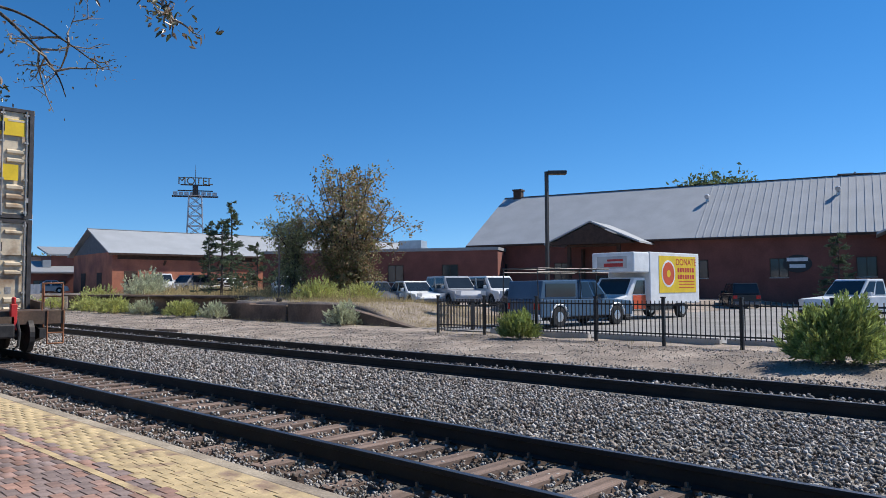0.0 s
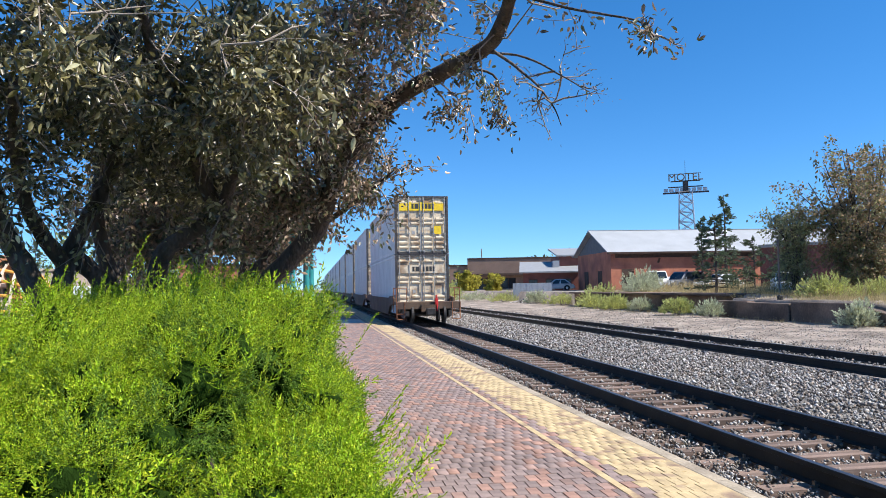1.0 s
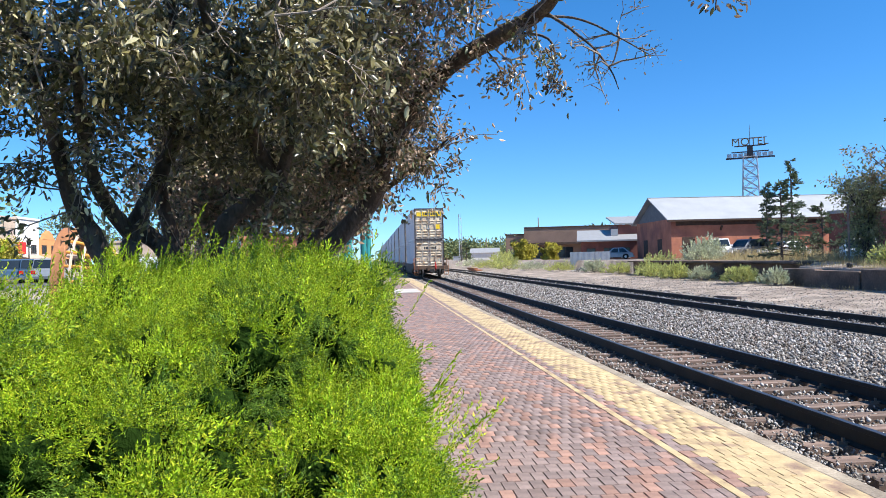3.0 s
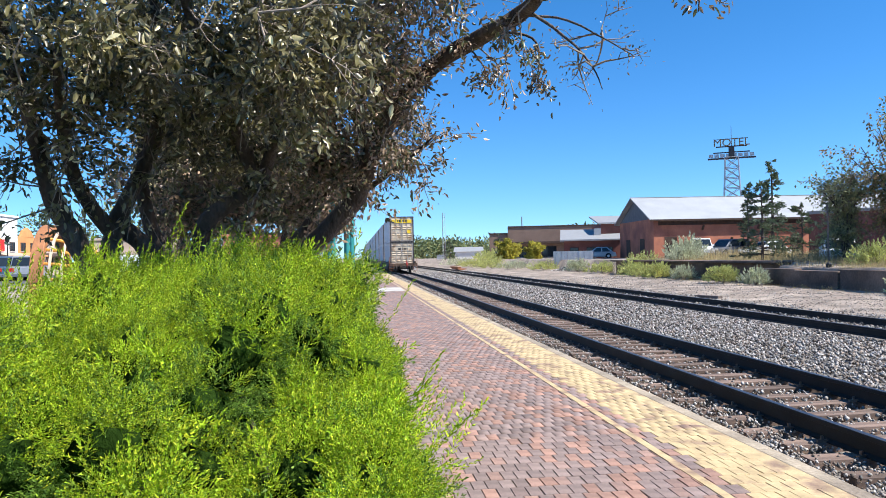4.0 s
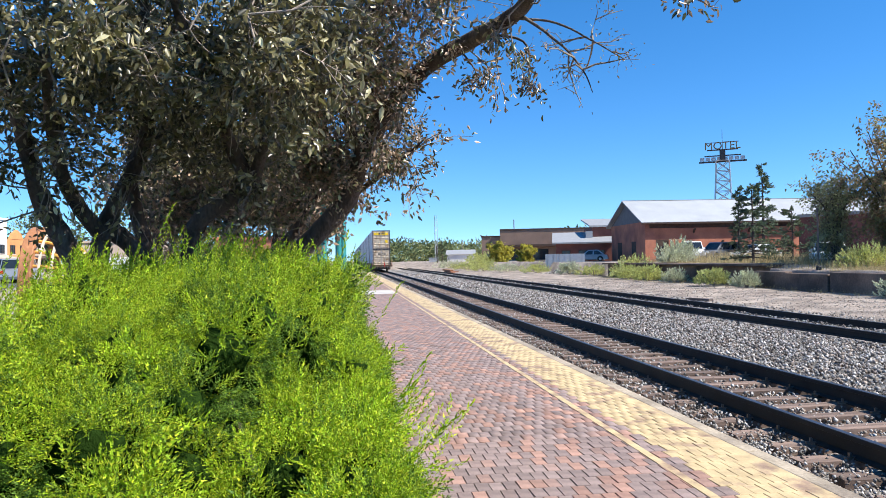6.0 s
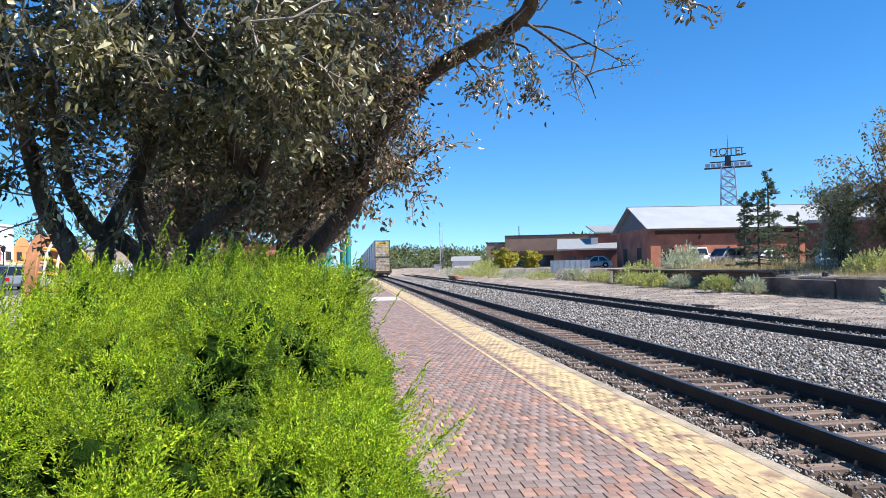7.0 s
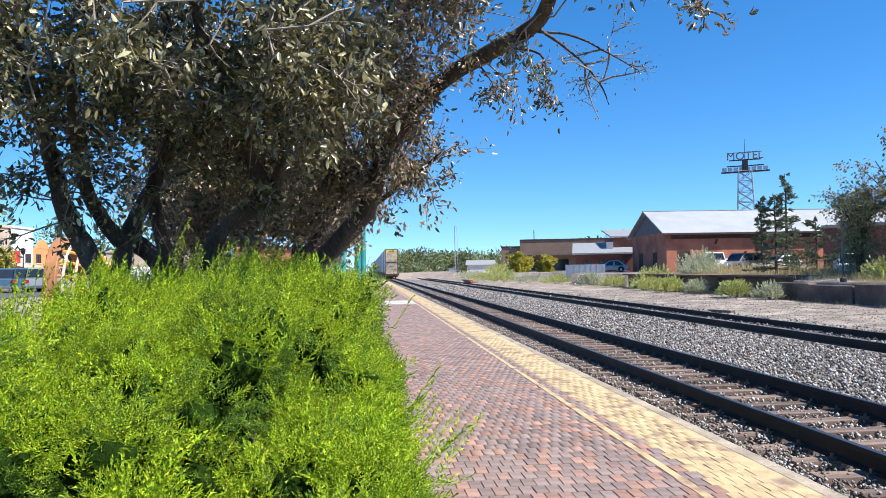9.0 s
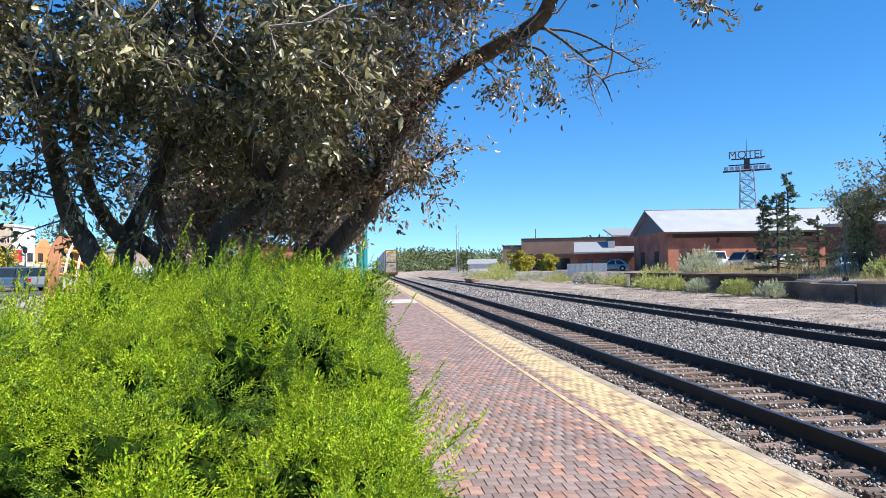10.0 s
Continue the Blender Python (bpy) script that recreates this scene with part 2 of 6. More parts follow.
M["farleaf"] = mat("distant_leaf", (0.12, 0.16, 0.07), 0.85, vary=0.3, scale=0.3, fine=4, bump=0, rand="island", spread=0.4, second=(0.25, 0.26, 0.10), mix=0.3, trans=0.2)
M["yellowleaf"] = mat("yellow_leaf", (0.40, 0.36, 0.05), 0.8, vary=0.3, scale=1, fine=10, bump=0, rand="island", spread=0.4, trans=0.3)
M["drygrass"] = mat("dry_grass", (0.42, 0.34, 0.17), 0.9, vary=0.2, scale=1, fine=20, bump=0, rand="island", spread=0.4, trans=0.3)


# ---- building blocks ----
class Shape:
    """Collects vertices and faces of one mesh."""

    def __init__(self):
        self.v, self.f = [], []

    def add(self, verts, faces, m=None):
        n = len(self.v)
        self.v += [tuple(m @ Vector(p)) if m else tuple(p) for p in verts]
        self.f += [tuple(i + n for i in f) for f in faces]
        return self

    def box(self, x0, y0, z0, x1, y1, z1, m=None):
        v = [(x0, y0, z0), (x1, y0, z0), (x1, y1, z0), (x0, y1, z0), (x0, y0, z1), (x1, y0, z1), (x1, y1, z1), (x0, y1, z1)]
        return self.add(v, [(3, 2, 1, 0), (4, 5, 6, 7), (0, 1, 5, 4), (1, 2, 6, 5), (2, 3, 7, 6), (3, 0, 4, 7)], m)

    def prism(self, poly, x0, x1, m=None):
        """A polygon of (y, z) points drawn out along x."""
        n = len(poly)
        v = [(x0, *p) for p in poly] + [(x1, *p) for p in poly]
        f = [tuple(range(n - 1, -1, -1)), tuple(range(n, 2 * n))] + [(i, (i + 1) % n, n + (i + 1) % n, n + i) for i in range(n)]
        return self.add(v, f, m)

    def tube(self, pts, radii, sides=8, caps=True):
        pts = [Vector(p) for p in pts]
        rings, base = [], len(self.v)
        for i, p in enumerate(pts):
            d = (pts[min(i + 1, len(pts) - 1)] - pts[max(i - 1, 0)]).normalized()
            a = d.cross(Vector((0.31, 0.17, 0.93)) if abs(d.z) < 0.9 else Vector((1, 0.1, 0))).normalized()
            b = d.cross(a)
            r = radii[i] if hasattr(radii, "__len__") else radii
            for k in range(sides):
                t = 2 * math.pi * k / sides
                self.v.append(tuple(p + r * (math.cos(t) * a + math.sin(t) * b)))
        for i in range(len(pts) - 1):
            for k in range(sides):
                o, q = base + i * sides, base + (i + 1) * sides
                self.f.append((o + k, o + (k + 1) % sides, q + (k + 1) % sides, q + k))
        if caps:
            self.f.append(tuple(base + k for k in range(sides - 1, -1, -1)))
            self.f.append(tuple(base + (len(pts) - 1) * sides + k for k in range(sides)))
        return self

    def wheel(self, x, y, z, r, w, sides=20):
        """A disc with its axle along x."""
        return self.tube([(x - w / 2, y, z), (x - w * 0.42, y, z), (x + w * 0.42, y, z), (x + w / 2, y, z)], [r * 0.9, r, r, r * 0.9], sides)


def mesh_of(name, shape, material, smooth=False):
    me = bpy.data.meshes.new(name)
    if isinstance(shape, Shape):
        me.from_pydata(shape.v, [], shape.f)
    else:
        me.from_pydata(shape[0], [], shape[1])
    me.materials.append(M[material] if isinstance(material, str) else material)
    if smooth:
        me.polygons.foreach_set("use_smooth", [True] * len(me.polygons))
    me.update()
    return me


def part(name, shape, material, parent=None, label="", bevel=0.0, smooth=False):
    ob = new(name, mesh_of(name, shape, material, smooth))
    ob.parent = parent
    if label:
        tagged(ob, label)
    if bevel:
        mod = ob.modifiers.new("bevel", "BEVEL")
        mod.width, mod.segments, mod.limit_method = bevel, 2, "ANGLE"
    return ob


def thing(name, label, category, m=None, group="", kind=""):
    ob = new(name)
    ob.empty_display_size = 0.2
    if m is not None:
        ob.matrix_basis = m
    return tagged(ob, label, category, group, kind)


def solo(name, shape, material, label, category, kind="", group="", bevel=0.0, smooth=False):
    return tagged(part(name, shape, material, None, "", bevel, smooth), label, category, group, kind)


def letters(text, size, material, parent, m, name="lettering", depth=0.01, label=""):
    cu = bpy.data.curves.new(name, "FONT")
    cu.body, cu.size, cu.extrude, cu.align_x, cu.align_y = text, size, depth, "CENTER", "CENTER"
    cu.materials.append(M[material])
    ob = new(name, cu)
    ob.parent, ob.matrix_basis = parent, m
    if label:
        tagged(ob, label)
    return ob


def smooth01(a, b, x):
    t = np.clip((x - a) / (b - a), 0, 1)
    return t * t * (3 - 2 * t)


rng = np.random.default_rng(7)


def scatter(template, places, dirs, sizes, spin=None, squash=None):
    """Copies of a small template mesh (verts n x 3 with +z as its axis, faces m x k) turned to dirs: one big mesh."""
    tv, tf = np.asarray(template[0], float), np.asarray(template[1], int)
    n = len(places)
    d = dirs / np.linalg.norm(dirs, axis=1, keepdims=True)
    h = rng.normal(size=(n, 3))
    a = np.cross(d, h)
    a /= np.linalg.norm(a, axis=1, keepdims=True)
    b = np.cross(d, a)
    s = np.asarray(sizes).reshape(-1, 1, 1)
    v = places[:, None, :] + s * (tv[None, :, 0:1] * a[:, None, :] + tv[None, :, 1:2] * b[:, None, :] + tv[None, :, 2:3] * d[:, None, :])
    f = (tf[None] + (np.arange(n) * len(tv))[:, None, None]).reshape(-1, tf.shape[1])
    return v.reshape(-1, 3), f


def cloud(name, pieces, material, parent=None):
    """One mesh object from a list of (verts, faces) with faces of one width."""
    off, V, F = 0, [], []
    for v, f in pieces:
        V.append(v), F.append(f + off)
        off += len(v)
    v, f = np.concatenate(V), np.concatenate(F)
    me = bpy.data.meshes.new(name)
    k = f.shape[1]
    me.vertices.add(len(v)), me.loops.add(f.size), me.polygons.add(len(f))
    me.vertices.foreach_set("co", v.astype(np.float32).ravel())
    me.loops.foreach_set("vertex_index", f.astype(np.int32).ravel())
    me.polygons.foreach_set("loop_start", np.arange(0, f.size, k, dtype=np.int32))
    me.materials.append(M[material])
    me.update(calc_edges=True)
    ob = new(name, me)
    ob.parent = parent
    return ob


LEAF = ([(0, 0, 0), (0.19, 0.06, 0.28), (0.16, 0.05, 0.66), (0, -0.08, 1.0), (-0.16, 0.05, 0.66), (-0.19, 0.06, 0.28)], [(0, 1, 2), (0, 2, 3), (0, 3, 4), (0, 4, 5)])
LEAF_FAR = ([(0, 0, 0), (0.26, 0.05, 0.42), (0, -0.04, 1.0), (-0.26, 0.05, 0.42)], [(0, 1, 2), (0, 2, 3)])
BLADE = ([(-0.05, 0, 0), (0.05, 0, 0), (0, 0.02, 1)], [(0, 1, 2)])


def feather(n=16, width=0.06, spread=0.55, seed=3):
    """A plume: short blades up both sides of a stem, +z along it."""
    r = np.random.default_rng(seed)
    V, F = [], []
    for i in range(n):
        t = i / n
        ang = r.uniform(0, 2 * math.pi)
        lean = spread * (1 - 0.5 * t) * r.uniform(0.7, 1.3)
        d = np.array([math.cos(ang) * math.sin(lean), math.sin(ang) * math.sin(lean), math.cos(lean)])
        side = np.cross(d, [math.sin(ang * 2.3), math.cos(ang * 2.3), 0.3])
        side /= np.linalg.norm(side)
        o = np.array([0, 0, t * 0.75])
        ln = (0.42 - 0.2 * t) * r.uniform(0.7, 1.3)
        k = len(V)
        V += [o - side * width * 0.5, o + d * ln * 0.55 + side * width, o + d * ln, o + d * ln * 0.55 - side * width]
        F += [(k, k + 1, k + 2), (k, k + 2, k + 3)]
    return np.array(V), np.array(F)


def unit_dirs(n, up=0.0):
    d = rng.normal(size=(n, 3))
    d /= np.linalg.norm(d, axis=1, keepdims=True)
    d[:, 2] += up
    return d / np.linalg.norm(d, axis=1, keepdims=True)


# ---- ground: one sheet to the horizon, rising behind the old loading dock ----
PLAT, TIE_TOP, BED = -0.04, -0.19, -0.27
X1, X2 = 5.13, 11.17          # centre lines of the two tracks
DOCK_X, DOCK_Y0, DOCK_Y1 = 20.9, 23.2, 62.0


def ground_z(x, y):
    x, y = np.asarray(x, float), np.asarray(y, float)
    z = np.full(np.broadcast(x, y).shape, -0.30)
    z = z + 0.18 * smooth01(12.5, 17.0, x)
    edge = DOCK_X + 1.5 * smooth01(36.0, 36.6, y)
    rise = smooth01(edge + 0.05, edge + 0.25, x) * smooth01(DOCK_Y0 - 2.0, DOCK_Y0 + 3.5, y) * (0.82 + 0.18 * smooth01(34, 38, y))
    beyond = smooth01(22, 34, x + (y - 60) * 0.15) * smooth01(55, 75, y)
    rise = rise * (1 - 0.45 * smooth01(24, 30, x) * (1 - smooth01(42, 56, y)))
    z = z + 1.12 * np.maximum(rise, beyond)
    z = z + 0.10 * smooth01(-0.4, -2.5, x) + 0.65 * smooth01(-14.0, -20.0, x)
    bump = 0.03 * np.sin(x * 1.3 + 0.5 * y) * np.sin(y * 0.9 - 0.4 * x) + 0.02 * np.sin(x * 3.1) * np.cos(y * 2.7)
    return z + bump * smooth01(12.5, 14, x)


def axis(breaks):
    out = []
    for a, b, step in breaks:
        out += list(np.arange(a, b, step))
    return np.array(out + [breaks[-1][1]])


gx = axis([(-2500, -300, 550), (-300, -40, 65), (-40, 12, 4), (12, 40, 0.6), (20.9, 21.2, 0.1), (40, 120, 8), (120, 400, 70), (400, 2500, 525)])
gx = np.unique(np.round(gx, 2))
gy = np.unique(np.round(axis([(-2500, -100, 600), (-100, -10, 15), (-10, 70, 0.8), (70, 160, 6), (160, 400, 60), (400, 4000, 900)]), 2))
GX, GY = np.meshgrid(gx, gy)
GZ = ground_z(GX, GY)
nx, ny = len(gx), len(gy)
idx = np.arange(nx * ny).reshape(ny, nx)
gf = np.stack([idx[:-1, :-1], idx[:-1, 1:], idx[1:, 1:], idx[1:, :-1]], -1).reshape(-1, 4)
ground = cloud("ground", [(np.stack([GX, GY, GZ], -1).reshape(-1, 3), gf)], "dirt")
tagged(ground, "dry tan gravelly dirt beside the railway tracks", "ground", kind="structure")

solo("parking_lot", Shape().box(20.2, -20, -0.3, 20.5 + 36, 20.6, -0.085), "asphalt", "pale worn asphalt parking lot behind an iron fence", "parking lot", "structure")
solo("street", Shape().box(-31, 20, -0.3, -19.5, 160, 0.475), "street", "grey asphalt town street beside the station", "street", "structure")

# ---- ballast ----
bed = Shape()
for x0, x1, z in ((3.44, 8.2, BED), (8.2, 13.2, BED + 0.03)):
    bed.box(x0, -30, -0.6, x1, 420, z)
solo("ballast_bed", bed, "ballast_bed", "grey crushed stone ballast bed under the rails", "ballast", "structure")


def stone_template(seed):
    r = np.random.default_rng(seed)
    v = np.array([(1, 0, 0), (-1, 0, 0), (0, 1, 0), (0, -1, 0), (0, 0, 1), (0, 0, -1)], float)
    v = v * r.uniform(0.55, 1.1, (6, 1)) + r.normal(0, 0.16, (6, 3))
    f = [(0, 2, 4), (2, 1, 4), (1, 3, 4), (3, 0, 4), (2, 0, 5), (1, 2, 5), (3, 1, 5), (0, 3, 5)]
    return v, np.array(f)


STONES = [stone_template(s) for s in range(6)]


def stones(x0, x1, y0, y1, per_m2, z, r0, r1, crown=0.0):
    n = int((x1 - x0) * (y1 - y0) * per_m2)
    out = []
    for k, tpl in enumerate(STONES):
        m = n // len(STONES)
        p = np.stack([rng.uniform(x0, x1, m), rng.uniform(y0, y1, m), np.zeros(m)], 1)
        mid = (p[:, 0] - x0) / (x1 - x0)
        p[:, 2] = z + rng.uniform(-0.02, 0.03, m) + crown * 4 * mid * (1 - mid)
        s = rng.uniform(r0, r1, m)
        out.append(scatter(tpl, p, unit_dirs(m, 0.5), s))
    return out


near_stones = []
for a, b, dens, r0, r1 in ((-1, 9, 480, 0.017, 0.04), (9, 20, 250, 0.022, 0.046), (20, 45, 75, 0.034, 0.06), (45, 95, 15, 0.06, 0.10)):
    near_stones += stones(3.46, 4.3, a, b, dens * 0.9, -0.205, r0 * 0.65, r1 * 0.75)
    near_stones += stones(4.46, 5.80, a, b, dens * 0.55, -0.225, r0 * 0.85, r1 * 0.85)
    near_stones += stones(5.93, 10.35, a, b, dens * 0.8, -0.225, r0, r1, 0.05)
    near_stones += stones(10.46, 11.87, a, b, dens * 0.22, -0.155, r0, r1)
    near_stones += stones(11.98, 14.4, a, b, dens * 0.3, -0.24, r0, r1)
tagged(cloud("ballast_stones", near_stones, "stone"), "loose grey and tan crushed ballast stones between the rails", "ballast stones", kind="stuff")


def pebbles(x0, x1, y0, y1, per_m2, r0, r1):
    n = int((x1 - x0) * (y1 - y0) * per_m2) // 6
    out = []
    for tpl in STONES:
        p = np.stack([rng.uniform(x0, x1, n), rng.uniform(y0, y1, n), np.zeros(n)], 1)
        p[:, 2] = ground_z(p[:, 0], p[:, 1]) + 0.006
        out.append(scatter(tpl, p, unit_dirs(n, 0.5), rng.uniform(r0, r1, n) * rng.uniform(0.6, 1.0, n)))
    return out


dirt_stones = pebbles(13.2, 18.8, -2, 24, 75, 0.012, 0.034) + pebbles(13.2, 20.5, 24, 55, 22, 0.018, 0.05)
tagged(cloud("ground_pebbles", dirt_stones, "stone"), "scattered pebbles on the dry dirt", "pebbles", kind="stuff")


# ---- tracks ----
def rail_shape(x, y0, y1):
    half = [(-0.07, -0.185), (-0.07, -0.172), (-0.012, -0.155), (-0.012, -0.05), (-0.036, -0.04), (-0.036, -0.006), (-0.03, 0.0)]
    prof = half + [(-a, b) for a, b in reversed(half)]
    n = len(prof)
    v = [(x + a, y0, b) for a, b in prof] + [(x + a, y1, b) for a, b in prof]
    f = [tuple(range(n)), tuple(range(2 * n - 1, n - 1, -1))] + [(i, n + i, n + (i + 1) % n, (i + 1) % n) for i in range(n)]
    return Shape().add(v, f)


def track(xc, label, tie_y0, tie_y1, singles):
    t = thing("railway_track", label, "railway track", kind="structure")
    for side in (-1, 1):
        r = part("rail", rail_shape(xc + side * 0.7535, -30, 420), "rail", t, "dark rusty steel rail with a polished head")
        part("running_surface", Shape().box(xc + side * 0.7535 - 0.029, -30, -0.001, xc + side * 0.7535 + 0.029, 420, 0.003), "rail_top", r)
    return t


def tie_shape():
    s = Shape()
    s.box(-1.28, -0.11, -0.13, 1.28, 0.11, 0.0)
    return s


track_near = track(X1, "railway track with dark rails on weathered timber ties", -2, 60, 120)
track_far = track(X2, "second railway track half buried in grey ballast", -2, 60, 0)

# ---- platform ----
P0, P1 = 0.42, 2.41
solo("platform_base", Shape().box(P0 - 0.12, -12, -0.5, 3.28, 220, PLAT - 0.007), "mortar", "dark sand bed under the paving bricks", "platform base", "structure")
curb = Shape()
y = -12.0
while y < 220:
    ln = 3.0
    curb.box(3.282, y, -0.6, 3.43, y + ln - 0.015, PLAT - 0.004 + 0.006 * math.sin(y * 2.1))
    y += ln
solo("platform_curb", curb, "curb", "pale weathered concrete curb along the platform edge", "curb", "structure", bevel=0.012)
solo("planter_curb", Shape().box(P0 - 0.28, -3, -0.5, P0 - 0.125, 34, PLAT + 0.02), "concrete", "low pale concrete curb of the planting bed", "curb", "structure", bevel=0.012)
solo("concrete_crossing", Shape().box(P0, 37.0, -0.3, 2.40, 41.5, PLAT + 0.012), "concrete", "pale concrete slab across the brick platform", "slab", "structure")
solo("planting_soil", Shape().box(-7.9, -6, -0.5, P0 - 0.285, 40, -0.06), "dirt", "bare soil of the planting bed", "soil", "structure")


# ---- train: double-stacked containers on well cars ----
def container(parent, y0, z0, length, h, rear_label):
    c = part("container", Shape().box(-1.27, y0 + 0.06, z0, 1.27, y0 + length, z0 + h), "containerwhite", parent, "white ribbed freight container with dirty sides")
    for sx in (-1, 1):
        n = int(length / 0.42) - 1
        poly = [(1.262, 0.0)]
        v, f = [], []
        for k in range(n):
            ya = y0 + 0.5 + k * 0.42
            for a, b in ((ya, 0.0), (ya + 0.04, 0.024), (ya + 0.2, 0.024), (ya + 0.24, 0.0)):
                v += [(sx * (1.272 + b), a, z0 + 0.15), (sx * (1.272 + b), a, z0 + h - 0.13)]
        for k in range(len(v) // 2 - 1):
            q = (2 * k, 2 * k + 2, 2 * k + 3, 2 * k + 1)
            f.append(q if sx > 0 else q[::-1])
        part("ribbed_side", Shape().add(v, f), "containerwhite", c)
        for zz in (z0, z0 + h - 0.12):
            part("edge_rail", Shape().box(sx * 1.295 - 0.02, y0, zz, sx * 1.295 + 0.02, y0 + length, zz + 0.12), "containerwhite", c)
    # rear frame and doors
    fr = Shape()
    for sx in (-1, 1):
        fr.box(sx * 1.25 - 0.05, y0 - 0.02, z0, sx * 1.25 + 0.05, y0 + 0.1, z0 + h)
    fr.box(-1.2, y0 - 0.02, z0, 1.2, y0 + 0.1, z0 + 0.1).box(-1.2, y0 - 0.02, z0 + h - 0.09, 1.2, y0 + 0.1, z0 + h)
    part("rear_frame", fr, "darkframe", c, "dark steel rear frame")
    for sx in (-1, 1):
        d = Shape()
        cx = sx * 0.6
        w = 0.585
        d.box(cx - w, y0 + 0.03, z0 + 0.11, cx + w, y0 + 0.058, z0 + h - 0.1)
        # pressed horizontal corrugations, broken by flat bands for the panels
        for frac, tall in ((0.04, 0.17), (0.13, 0.17), (0.225, 0.17), (0.50, 0.14), (0.585, 0.14), (0.9, 0.12)):
            zz = z0 + 0.12 + frac * (h - 0.25)
            poly = [(y0 + 0.031, zz), (y0 - 0.03, zz + tall * 0.3), (y0 - 0.03, zz + tall * 0.7), (y0 + 0.031, zz + tall)]
            for k in (-1, 1):
                xm = cx + k * 0.29
                d.prism(poly, xm - 0.2, xm + 0.2)
        door = part("door", d, "doorwhite", c, "cream-white container door with pressed ridges")
        for off in (-0.52, -0.03, 0.52):
            rod = Shape().tube([(cx + off, y0 - 0.035, z0 + 0.06), (cx + off, y0 - 0.035, z0 + h - 0.05)], 0.022, 6)
            for zz in (0.12, 0.95, 1.9, h - 0.18):
                rod.box(cx + off - 0.05, y0 - 0.05, z0 + zz, cx + off + 0.05, y0 + 0.031, z0 + zz + 0.05)
            part("lock_rod", rod, "doorbar", door, "galvanised locking rod")
        part("handle", Shape().box(cx - 0.45, y0 - 0.06, z0 + 1.12, cx - 0.05, y0 - 0.045, z0 + 1.16), "doorbar", door)
        part("hinge", Shape().box(cx + sx * 0.56 - 0.03, y0 - 0.04, z0 + 0.4, cx + sx * 0.56 + 0.03, y0 + 0.03, z0 + 0.52), "doorbar", door)
        part("placard", Shape().box(cx + 0.12, y0 + 0.024, z0 + 0.95, cx + 0.26, y0 + 0.0285, z0 + 1.12), "doorbar", door)
    return c


def sign_panel(c, y0, z, w, h, material, bars):
    p = part("sign_panel", Shape().box(-w, y0 - 0.025, z, w, y0 - 0.014, z + h), material, c)
    if bars:
        for x0, x1 in ((-0.48, -0.38), (-0.33, -0.15), (0.02, 0.14), (0.18, 0.3), (0.34, 0.46), (0.5, 0.62)):
            part("mark_bar", Shape().box(x0, y0 - 0.03, z + h * 0.22, x1, y0 - 0.026, z + h * 0.78), "ink", p)


CAR_PITCH, BOX_LEN, BOX_H = 19.6, 16.15, 2.82
cars_of_train = []


